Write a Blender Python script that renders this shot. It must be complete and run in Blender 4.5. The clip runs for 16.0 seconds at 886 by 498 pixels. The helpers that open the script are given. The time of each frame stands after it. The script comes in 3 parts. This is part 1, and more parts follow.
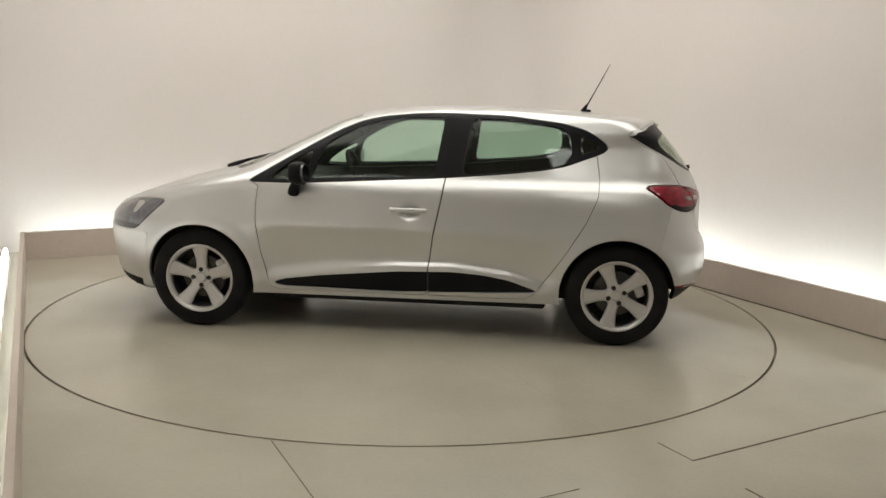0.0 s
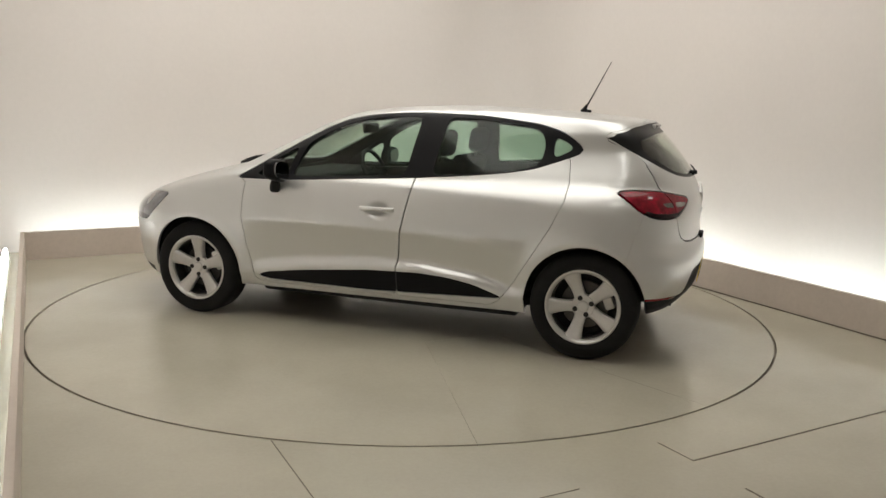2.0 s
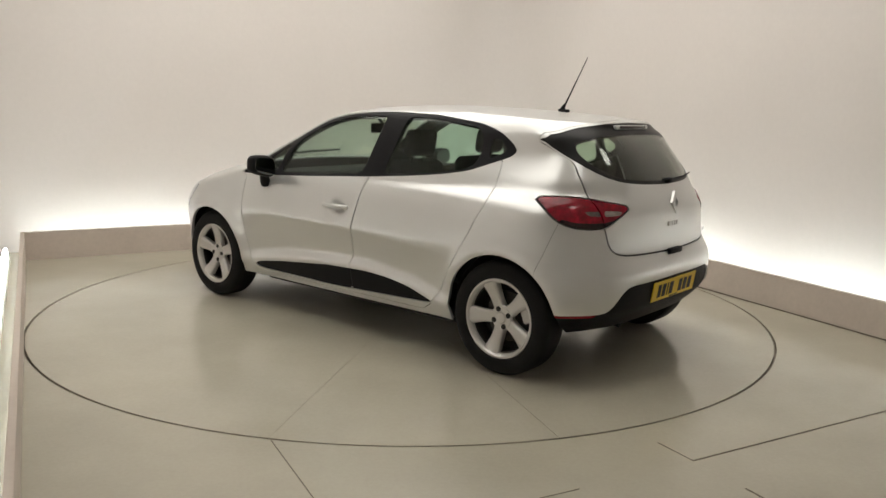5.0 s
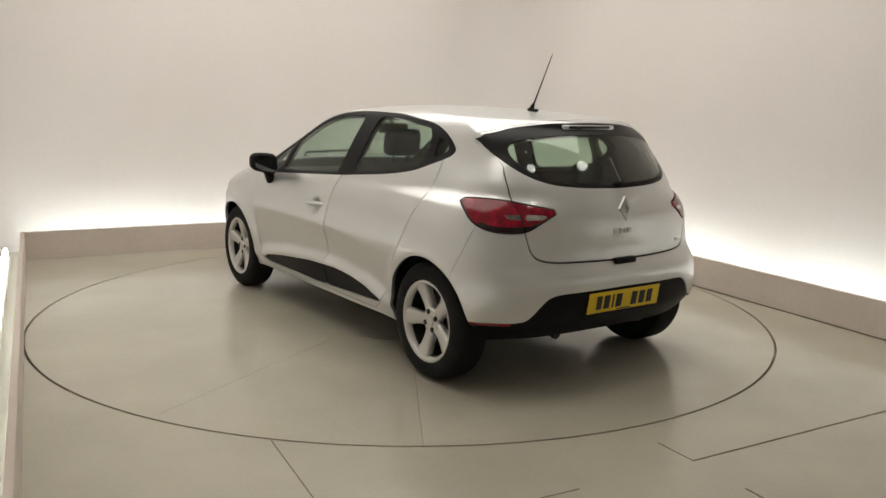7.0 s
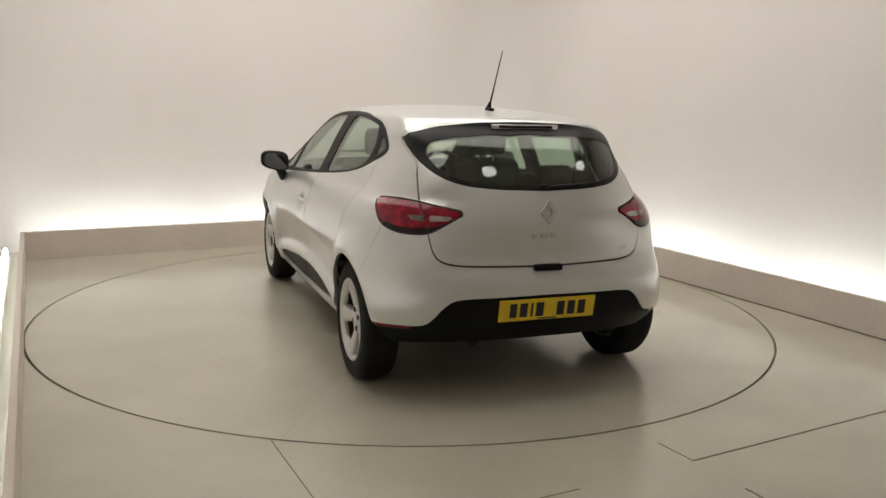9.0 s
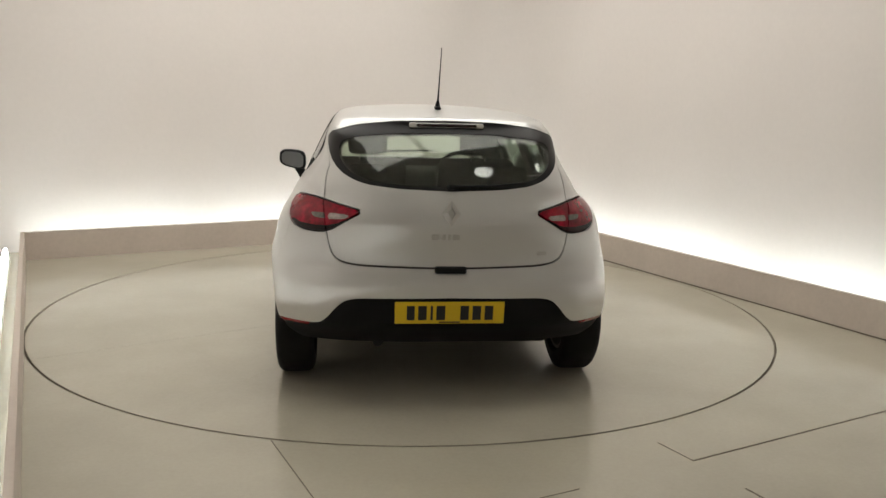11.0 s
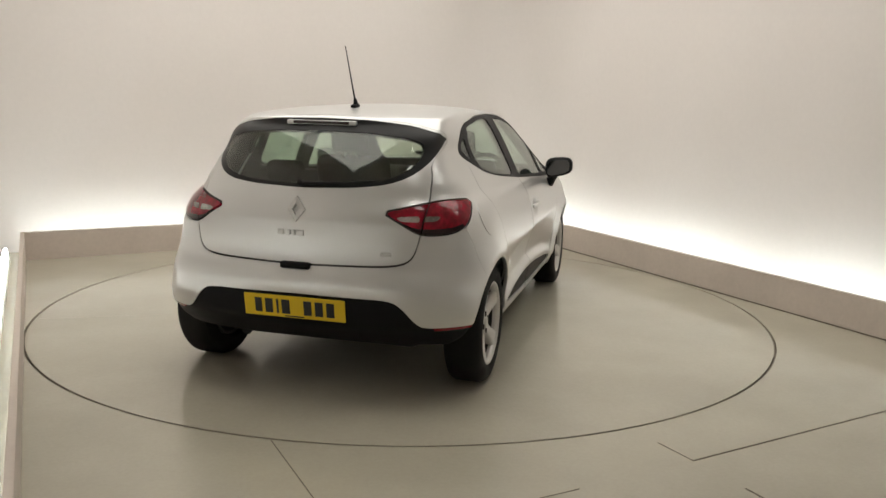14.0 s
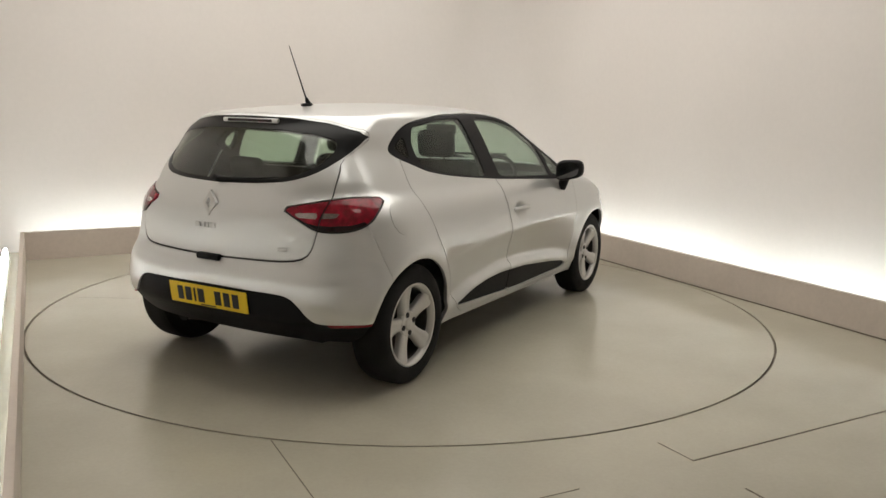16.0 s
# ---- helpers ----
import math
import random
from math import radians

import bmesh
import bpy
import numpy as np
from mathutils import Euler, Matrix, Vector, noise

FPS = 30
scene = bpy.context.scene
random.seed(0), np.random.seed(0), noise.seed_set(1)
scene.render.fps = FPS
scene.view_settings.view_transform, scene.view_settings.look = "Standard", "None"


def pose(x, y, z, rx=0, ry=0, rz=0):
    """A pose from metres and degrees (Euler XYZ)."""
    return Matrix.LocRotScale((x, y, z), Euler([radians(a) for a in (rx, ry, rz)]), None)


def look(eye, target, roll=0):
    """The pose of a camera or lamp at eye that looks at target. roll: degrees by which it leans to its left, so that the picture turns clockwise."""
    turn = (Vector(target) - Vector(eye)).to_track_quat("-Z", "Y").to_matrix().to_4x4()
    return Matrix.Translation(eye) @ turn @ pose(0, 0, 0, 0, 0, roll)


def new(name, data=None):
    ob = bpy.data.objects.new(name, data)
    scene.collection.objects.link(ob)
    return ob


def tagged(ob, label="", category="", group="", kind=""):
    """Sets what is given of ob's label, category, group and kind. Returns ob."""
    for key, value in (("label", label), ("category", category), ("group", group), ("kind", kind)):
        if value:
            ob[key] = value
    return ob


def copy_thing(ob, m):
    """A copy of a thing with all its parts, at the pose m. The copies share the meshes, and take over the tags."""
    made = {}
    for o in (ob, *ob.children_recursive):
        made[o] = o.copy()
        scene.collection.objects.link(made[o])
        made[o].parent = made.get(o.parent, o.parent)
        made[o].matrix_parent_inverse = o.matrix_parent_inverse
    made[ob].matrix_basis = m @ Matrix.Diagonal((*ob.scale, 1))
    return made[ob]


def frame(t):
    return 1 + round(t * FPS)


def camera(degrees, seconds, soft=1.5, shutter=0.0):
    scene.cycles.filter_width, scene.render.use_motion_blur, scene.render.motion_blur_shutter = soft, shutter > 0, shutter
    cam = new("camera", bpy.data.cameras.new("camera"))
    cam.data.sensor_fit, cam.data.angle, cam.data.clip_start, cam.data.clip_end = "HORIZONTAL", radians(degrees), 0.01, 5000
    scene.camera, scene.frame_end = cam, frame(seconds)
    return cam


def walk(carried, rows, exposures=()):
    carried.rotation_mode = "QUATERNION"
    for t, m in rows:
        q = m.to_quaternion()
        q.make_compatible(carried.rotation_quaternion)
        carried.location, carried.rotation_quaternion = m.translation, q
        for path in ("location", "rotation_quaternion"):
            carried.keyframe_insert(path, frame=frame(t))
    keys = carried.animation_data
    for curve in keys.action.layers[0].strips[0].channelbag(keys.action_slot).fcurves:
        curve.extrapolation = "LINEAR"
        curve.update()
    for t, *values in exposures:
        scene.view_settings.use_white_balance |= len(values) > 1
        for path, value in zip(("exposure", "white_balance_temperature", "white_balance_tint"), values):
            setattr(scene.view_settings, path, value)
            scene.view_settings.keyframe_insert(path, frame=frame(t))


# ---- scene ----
cam = camera(56.37, 16.0, soft=1.5)
EYE = (0.0, -5.743, 1.4325)
AIM = (0.2110, -0.8240, 0.5620)
view = look(EYE, AIM, 1.405)
walk(cam, [(0.0, view), (16.0, view)])

# ---- light ----
world = bpy.data.worlds.new("world")
world.use_nodes = True
world.node_tree.nodes["Background"].inputs[0].default_value = (1.0, 0.95, 0.88, 1)
world.node_tree.nodes["Background"].inputs[1].default_value = 0.05
scene.world = world
scene.view_settings.exposure = 0.0
COVE_POWER = 14.6
FILL_POWER = 2.15
LAMP_POWER = 6.0


# ---- materials ----
def mat(name, color, rough=0.5, metal=0.0, grain=0.0, grain_scale=40.0, stain=0.0, stain_scale=2.0, bump=0.0, coat=0.0, spec=0.5, emit=None, power=0.0, even=False, coat_rough=0.06):
    m = bpy.data.materials.new(name)
    m.use_nodes = True
    nt = m.node_tree
    b = nt.nodes["Principled BSDF"]
    b.inputs["Base Color"].default_value = (*color, 1)
    b.inputs["Roughness"].default_value = rough
    b.inputs["Metallic"].default_value = metal
    b.inputs["Specular IOR Level"].default_value = spec
    b.inputs["Coat Weight"].default_value = coat
    b.inputs["Coat Roughness"].default_value = coat_rough
    if emit:
        b.inputs["Emission Color"].default_value = (*emit, 1)
        b.inputs["Emission Strength"].default_value = power
    if grain or stain or bump:
        tc = nt.nodes.new("ShaderNodeTexCoord")
        fine = nt.nodes.new("ShaderNodeTexNoise")
        fine.inputs["Scale"].default_value = grain_scale
        fine.inputs["Detail"].default_value = 6
        wide = nt.nodes.new("ShaderNodeTexNoise")
        wide.inputs["Scale"].default_value = stain_scale
        wide.inputs["Detail"].default_value = 4
        shift = nt.nodes.new("ShaderNodeVectorMath")
        shift.inputs[1].default_value = (3.137, 5.713, 2.371)
        nt.links.new(tc.outputs["Object"], shift.inputs[0])
        nt.links.new(shift.outputs[0], fine.inputs["Vector"])
        nt.links.new(shift.outputs[0], wide.inputs["Vector"])

        def level(node, amount):
            r = nt.nodes.new("ShaderNodeMapRange")
            r.interpolation_type = "SMOOTHSTEP"
            r.inputs["From Min"].default_value, r.inputs["From Max"].default_value = 0.15, 0.85
            r.inputs["To Min"].default_value, r.inputs["To Max"].default_value = 1 - amount, 1 + amount
            nt.links.new(node.outputs["Fac"], r.inputs["Value"])
            return r
        mul = nt.nodes.new("ShaderNodeMath")
        mul.operation = "MULTIPLY"
        nt.links.new(level(fine, grain).outputs[0], mul.inputs[0])
        nt.links.new(level(wide, stain).outputs[0], mul.inputs[1])
        mix = nt.nodes.new("ShaderNodeVectorMath")
        mix.operation = "SCALE"
        mix.inputs[0].default_value = color
        nt.links.new(mul.outputs[0], mix.inputs["Scale"])
        nt.links.new(mix.outputs[0], b.inputs["Base Color"])
        rr = nt.nodes.new("ShaderNodeMath")
        rr.operation = "MULTIPLY"
        rr.inputs[1].default_value = rough
        nt.links.new(level(wide, stain * 1.2).outputs[0], rr.inputs[0])
        if not even:
            nt.links.new(rr.outputs[0], b.inputs["Roughness"])
        if bump:
            bp = nt.nodes.new("ShaderNodeBump")
            bp.inputs["Strength"].default_value = bump
            bp.inputs["Distance"].default_value = 0.004
            nt.links.new(fine.outputs["Fac"], bp.inputs["Height"])
            nt.links.new(bp.outputs["Normal"], b.inputs["Normal"])
    return m


def glass_mat(name, tint, gloss=1.0, base=0.02):
    m = bpy.data.materials.new(name)
    m.use_nodes = True
    nt = m.node_tree
    nt.nodes.remove(nt.nodes["Principled BSDF"])
    out = nt.nodes["Material Output"]
    tr = nt.nodes.new("ShaderNodeBsdfTransparent")
    tr.inputs[0].default_value = (*tint, 1)
    gl = nt.nodes.new("ShaderNodeBsdfGlossy")
    gl.inputs["Color"].default_value = (gloss, gloss, gloss, 1)
    gl.inputs["Roughness"].default_value = 0.02
    lw = nt.nodes.new("ShaderNodeLayerWeight")
    lw.inputs["Blend"].default_value = 0.5
    pw = nt.nodes.new("ShaderNodeMath")
    pw.operation = "POWER"
    pw.inputs[1].default_value = 5
    nt.links.new(lw.outputs["Facing"], pw.inputs[0])
    fr = nt.nodes.new("ShaderNodeMath")
    fr.operation = "MULTIPLY_ADD"
    fr.inputs[1].default_value, fr.inputs[2].default_value = 0.9, base
    nt.links.new(pw.outputs[0], fr.inputs[0])
    mx = nt.nodes.new("ShaderNodeMixShader")
    nt.links.new(fr.outputs[0], mx.inputs[0])
    nt.links.new(tr.outputs[0], mx.inputs[1])
    nt.links.new(gl.outputs[0], mx.inputs[2])
    nt.links.new(mx.outputs[0], out.inputs["Surface"])
    return m


M_FLOOR = mat("painted_floor", (0.42, 0.392, 0.317), 0.21, grain=0.03, grain_scale=60, stain=0.09, stain_scale=1.6, even=True, spec=0.8)
M_DISC = mat("turntable_floor", (0.432, 0.404, 0.330), 0.19, grain=0.03, grain_scale=55, stain=0.09, stain_scale=1.4, even=True, spec=0.8)
M_GAP = mat("floor_joint", (0.12, 0.10, 0.072), 0.8, grain=0.2)
M_LEDGE = mat("ledge_paint", (0.55, 0.48, 0.42), 0.5, grain=0.04, grain_scale=30, stain=0.06, stain_scale=2.5, bump=0.1)
M_WALL = mat("wall_paint", (0.68, 0.64, 0.61), 0.75, grain=0.015, grain_scale=25, stain=0.03, stain_scale=0.6, bump=0.02)
M_CEIL = mat("ceiling_paint", (0.72, 0.68, 0.63), 0.8, grain=0.02, stain=0.03)
M_COVE = mat("cove_tube", (0.9, 0.9, 0.9), 0.4, emit=(0.89, 0.98, 1.0), power=COVE_POWER)
# glow of the added overhead fill panels, no known fitting
M_FILL_PANEL = mat("fill_panel_glow", (0.9, 0.9, 0.9), 0.4, emit=(1.0, 0.95, 0.875), power=FILL_POWER)
M_LAMP = mat("round_lamp", (0.9, 0.9, 0.9), 0.4, emit=(1.0, 0.97, 0.92), power=LAMP_POWER)
M_TRIM_METAL = mat("lamp_frame", (0.55, 0.55, 0.55), 0.35, metal=0.8, grain=0.05)
M_PAINT = mat("silver_paint", (0.62, 0.626, 0.618), 0.29, metal=0.66, grain=0.02, grain_scale=900, stain=0.01, stain_scale=3, coat=0.42, coat_rough=0.14)
M_INNER = mat("cabin_lining", (0.018, 0.018, 0.019), 0.8, spec=0.15, grain=0.1, grain_scale=80, stain=0.1, bump=0.2)
M_HEADLINER = mat("headliner", (0.52, 0.50, 0.46), 0.9, grain=0.06, grain_scale=120, stain=0.05)
M_BLACK = mat("black_plastic", (0.008, 0.008, 0.009), 0.5, grain=0.1, grain_scale=300, stain=0.1, bump=0.15, spec=0.12)
M_GLOSS = mat("gloss_black", (0.008, 0.008, 0.009), 0.08, grain=0.05, stain=0.05, coat=0.5)
M_SEAL = mat("rubber_seal", (0.015, 0.015, 0.015), 0.7, grain=0.1)
M_TYRE = mat("tyre_rubber", (0.007, 0.0068, 0.0066), 0.75, grain=0.15, grain_scale=150, stain=0.15, stain_scale=8, bump=0.3, spec=0.25)
M_ALLOY = mat("alloy", (0.56, 0.55, 0.53), 0.3, metal=0.35, grain=0.03, grain_scale=200, stain=0.05, coat=0.4)
M_STEEL = mat("brake_steel", (0.09, 0.085, 0.08), 0.45, metal=0.9, grain=0.1, grain_scale=120, stain=0.2, stain_scale=10)
M_DARK = mat("underbody", (0.012, 0.012, 0.012), 0.85, grain=0.2, grain_scale=60, stain=0.2)
M_CHROME = mat("chrome", (0.55, 0.55, 0.54), 0.34, metal=1.0, grain=0.02, stain=0.02)
M_RED = mat("red_lens", (0.21, 0.003, 0.014), 0.15, grain=0.4, grain_scale=45, stain=0.55, stain_scale=13, coat=0.3, spec=0.3)
M_DEEPRED = mat("dark_red_lens", (0.014, 0.002, 0.003), 0.15, grain=0.2, grain_scale=80, coat=0.2, spec=0.3)
M_CLEAR_DARK = mat("smoked_lens", (0.16, 0.13, 0.12), 0.12, metal=0.4, grain=0.4, grain_scale=70, stain=0.4, stain_scale=25, coat=0.8)
M_REFLECTOR = mat("red_reflector", (0.20, 0.004, 0.010), 0.25, grain=0.2, grain_scale=200, coat=0.5)
M_CLEAR = mat("clear_lens", (0.38, 0.33, 0.31), 0.16, metal=0.3, grain=0.3, grain_scale=90, stain=0.3, stain_scale=20, coat=0.8)
M_LAMPFACE = mat("headlamp_inside", (0.16, 0.17, 0.19), 0.18, metal=0.7, grain=0.3, grain_scale=30, stain=0.4, stain_scale=15, coat=1.0)
M_YELLOW = mat("plate_yellow", (0.72, 0.50, 0.012), 0.35, grain=0.03, grain_scale=200, stain=0.03)
M_INK = mat("plate_ink", (0.012, 0.012, 0.012), 0.5, grain=0.05)
M_FABRIC = mat("seat_fabric", (0.014, 0.014, 0.016), 0.95, spec=0.1, grain=0.2, grain_scale=220, stain=0.15, stain_scale=6, bump=0.4)
M_PAPER = mat("window_paper", (0.75, 0.78, 0.74), 0.7, grain=0.02, stain=0.03)
M_MIRROR = mat("mirror_glass", (0.2, 0.205, 0.21), 0.05, metal=1.0)
M_GLASS = glass_mat("side_glass", (0.82, 0.905, 0.855))
M_GLASS_DARK = glass_mat("rear_glass", (0.76, 0.85, 0.795))
M_REAR_PANE = glass_mat("rear_window_glass", (0.82, 0.865, 0.80), base=0.045)
M_FRIT = mat("glass_border", (0.006, 0.006, 0.006), 0.35, grain=0.1, grain_scale=120, stain=0.1, spec=0.22)
M_GAPSEAL = mat("gap_seal", (0.045, 0.045, 0.045), 0.7, grain=0.1)
M_SCREEN = glass_mat("windscreen_glass", (0.87, 0.91, 0.87))


# ---- mesh tools ----
def mesh_ob(name, verts, faces, material, parent=None, label="", smooth=True):
    me = bpy.data.meshes.new(name)
    me.from_pydata([tuple(map(float, v)) for v in verts], [], [tuple(map(int, f)) for f in faces])
    for m in (material if isinstance(material, (list, tuple)) else [material]):
        me.materials.append(m)
    if smooth:
        me.polygons.foreach_set("use_smooth", [True] * len(me.polygons))
    ob = new(name, me)
    if parent:
        ob.parent = parent
    if label:
        ob["label"] = label
    return ob


def part(name, bm, material, parent=None, label="", smooth=True, angle=35):
    bmesh.ops.recalc_face_normals(bm, faces=bm.faces[:])
    me = bpy.data.meshes.new(name)
    for f in bm.faces:
        f.smooth = smooth
    if smooth:
        for e in bm.edges:
            if len(e.link_faces) == 2 and e.calc_face_angle(0) > radians(angle):
                e.smooth = False
    bm.to_mesh(me)
    bm.free()
    me.materials.append(material)
    ob = new(name, me)
    if parent:
        ob.parent = parent
    if label:
        ob["label"] = label
    return ob


def box(bm, cx, cy, cz, sx, sy, sz, bevel=0.0, m=None, segs=2):
    r = bmesh.ops.create_cube(bm, size=1.0)
    vs = r["verts"]
    for v in vs:
        v.co = Vector((v.co.x * sx, v.co.y * sy, v.co.z * sz))
    if bevel:
        es = {e for v in vs for e in v.link_edges}
        out = bmesh.ops.bevel(bm, geom=list(es), offset=bevel, segments=segs, affect="EDGES", profile=0.5)
        vs = list({v for f in out["faces"] for v in f.verts} | {v for v in vs if v.is_valid})
    mm = Matrix.Translation((cx, cy, cz)) @ (m or Matrix())
    for v in vs:
        v.co = mm @ v.co
    return vs


def tube(bm, pts, radius, n=10, close=False):
    rings = []
    pts = [Vector(p) for p in pts]
    k = len(pts)
    up = Vector((0.13, 0.21, 0.97))
    for i, p in enumerate(pts):
        a = pts[(i - 1) % k] if close or i else p
        b = pts[(i + 1) % k] if close or i < k - 1 else p
        d = (b - a).normalized()
        s = d.cross(up).normalized()
        u = s.cross(d)
        r = radius[i] if isinstance(radius, (list, tuple)) else radius
        rings.append([bm.verts.new(p + r * (math.cos(6.28318 * j / n) * s + math.sin(6.28318 * j / n) * u)) for j in range(n)])
    for i in range(k if close else k - 1):
        a, b = rings[i], rings[(i + 1) % k]
        for j in range(n):
            bm.faces.new((a[j], a[(j + 1) % n], b[(j + 1) % n], b[j]))
    if not close:
        bm.faces.new(rings[0][::-1])
        bm.faces.new(rings[-1])


def lathe_y(bm, profile, n=64, close=False):
    """Turns (radius, y) rows round the y axis."""
    rings = [[bm.verts.new((r * math.cos(6.283185 * j / n), y, r * math.sin(6.283185 * j / n))) for j in range(n)] for r, y in profile]
    for i in range(len(rings) if close else len(rings) - 1):
        a, b = rings[i], rings[(i + 1) % len(rings)]
        for j in range(n):
            bm.faces.new((a[j], a[(j + 1) % n], b[(j + 1) % n], b[j]))
    return rings


def prism(bm, outline, z0, z1):
    a = [bm.verts.new((x, y, z0)) for x, y in outline]
    b = [bm.verts.new((x, y, z1)) for x, y in outline]
    n = len(a)
    for i in range(n):
        bm.faces.new((a[i], a[(i + 1) % n], b[(i + 1) % n], b[i]))
    bm.faces.new(a[::-1])
    bm.faces.new(b)


# ---- the studio ----
LC = Vector((-3.31, 1.435))
BC = Vector((1.02, 3.70))
DR = (Vector((3.07, -0.74)) - Vector((1.53, 2.60))).normalized()
DL = (Vector((-1.374, -2.924)) - LC).normalized()
DB = (BC - LC).normalized()
LEDGE_H = 0.245


def cross2(p, d, q, e):
    k = d.x * e.y - d.y * e.x
    s = ((q.x - p.x) * e.y - (q.y - p.y) * e.x) / k
    return p + s * d


def outward(d, side):
    return Vector((d.y, -d.x)) * side


OL, OB_, OR = outward(DL, 1), outward(DB, -1), outward(DR, -1)
WALL_OFF = 0.42
wall_lb = cross2(LC + OL * WALL_OFF, DL, LC + OB_ * WALL_OFF, DB)
wall_rb = cross2(BC + OR * WALL_OFF, DR, BC + OB_ * WALL_OFF, DB)
ROOM_D = 9.8
wall_lf = wall_lb + DL * ROOM_D
wall_rf = wall_rb + DR * ROOM_D
CEIL_Z = 3.6


def wall_between(name, a, b, out, label, extra=0.15):
    t = 0.15
    bm = bmesh.new()
    e = (b - a).normalized() * extra
    prism(bm, [tuple(a - e), tuple(b + e), tuple(b + e + out * t), tuple(a - e + out * t)], -0.1, CEIL_Z)
    return tagged(part(name, bm, M_WALL, smooth=False), label, "wall", kind="structure")


def studio():
    bm = bmesh.new()
    inner = 2.455
    n = 160
    ring = [bm.verts.new((inner * math.cos(2 * math.pi * i / n), inner * math.sin(2 * math.pi * i / n), 0)) for i in range(n)]
    rings = [ring] + [[bm.verts.new((r * math.cos(2 * math.pi * i / n), r * math.sin(2 * math.pi * i / n), 0)) for i in range(n)] for r in (2.7, 3.2, 4.0, 5.5, 8.0, 12.0)]
    low = [bm.verts.new((v.co.x, v.co.y, -0.05)) for v in ring]
    for i in range(n):
        j = (i + 1) % n
        for p, q in zip(rings, rings[1:]):
            bm.faces.new((p[i], p[j], q[j], q[i]))
        bm.faces.new((ring[j], ring[i], low[i], low[j]))
    bm.faces.new(low)
    tagged(part("floor", bm, M_FLOOR, smooth=False), "beige painted studio floor round a turntable", "floor", kind="structure")
    bm = bmesh.new()
    gap = [[bm.verts.new((q * math.cos(2 * math.pi * i / n), q * math.sin(2 * math.pi * i / n), -.012)) for i in range(n)] for q in (2.4405, 2.4545)]
    for i in range(n):
        bm.faces.new((gap[0][i], gap[0][(i + 1) % n], gap[1][(i + 1) % n], gap[1][i]))
    tagged(part("trim", bm, M_GAP, smooth=False), "dark gap round the turntable", "floor joint", kind="structure")
    wall_between("wall_back", wall_lb, wall_rb - DB * .75, OB_, "plain pale warm-grey wall washed by hidden light", 0)
    wall_between("wall_side_east", wall_rb + DR * .75, wall_rf, OR, "plain pale warm-grey wall washed by hidden light", 0)
    a, b = wall_rb - DB * .75, wall_rb + DR * .75
    bm = bmesh.new()
    inner_, outer_ = [], []
    for k in range(25):
        s = k / 24
        p = a * (1 - s) ** 2 + wall_rb * 2 * s * (1 - s) + b * s * s
        d = ((wall_rb - a) * (1 - s) + (b - wall_rb) * s).normalized()
        o = p + Vector((-d.y, d.x)) * .15
        inner_.append([bm.verts.new((p.x, p.y, z)) for z in (-.1, CEIL_Z)])
        outer_.append([bm.verts.new((o.x, o.y, z)) for z in (-.1, CEIL_Z)])
    for rows_ in (inner_, outer_):
        for u, v in zip(rows_, rows_[1:]):
            bm.faces.new((u[0], v[0], v[1], u[1]))
    tagged(part("wall_corner", bm, M_WALL), "curved pale warm-grey wall corner", "wall", kind="structure")
    wall_between("wall_side_west", wall_lb, wall_lf, OL, "plain pale warm-grey studio wall")
    d = (wall_rf - wall_lf).normalized()
    wall_between("wall_front", wall_lf, wall_rf, Vector((d.y, -d.x)), "plain pale warm-grey studio wall")
    bm = bmesh.new()
    prism(bm, [tuple(p) for p in (wall_lb + OL * .1 + OB_ * .1, wall_lf + OL * .1, wall_rf + OR * .1, wall_rb + OR * .1 + OB_ * .1)], CEIL_Z, CEIL_Z + 0.1)
    tagged(part("ceiling", bm, M_CEIL, smooth=False), "plain pale studio ceiling", "ceiling", kind="structure")
    # low ledges that hide the cove light
    t = 0.03
    FL, FR = LC + DL * 8.9, BC + DR * 8.9
    ends = [("ledge_back", LC, BC, OB_), ("ledge_side_east", BC, FR, OR), ("ledge_side_west", LC, FL, OL)]
    for name, a, b, out in ends:
        bm = bmesh.new()
        e = (b - a).normalized() * (t if name == "ledge_back" else 0)
        prism(bm, [tuple(a - e), tuple(b + e), tuple(b + e + out * t), tuple(a - e + out * t)], 0.0, LEDGE_H)
        bmesh.ops.bevel(bm, geom=[x for x in bm.edges if abs(x.verts[0].co.z - x.verts[1].co.z) < .01 and x.verts[0].co.z > .1], offset=0.004, segments=2, affect="EDGES")
        tagged(part(name, bm, M_LEDGE, smooth=False), "low beige painted upstand along the studio floor", "ledge", kind="structure")
        if name != "ledge_side_east":
            continue
        bm = bmesh.new()
        w = .006
        prism(bm, [tuple(a), tuple(b), tuple(b - out * w), tuple(a - out * w)], 0.0005, 0.005 + w / 2)
        tagged(part("trim", bm, M_GAP, smooth=False), "dark joint between floor and upstand", "floor joint", kind="structure")
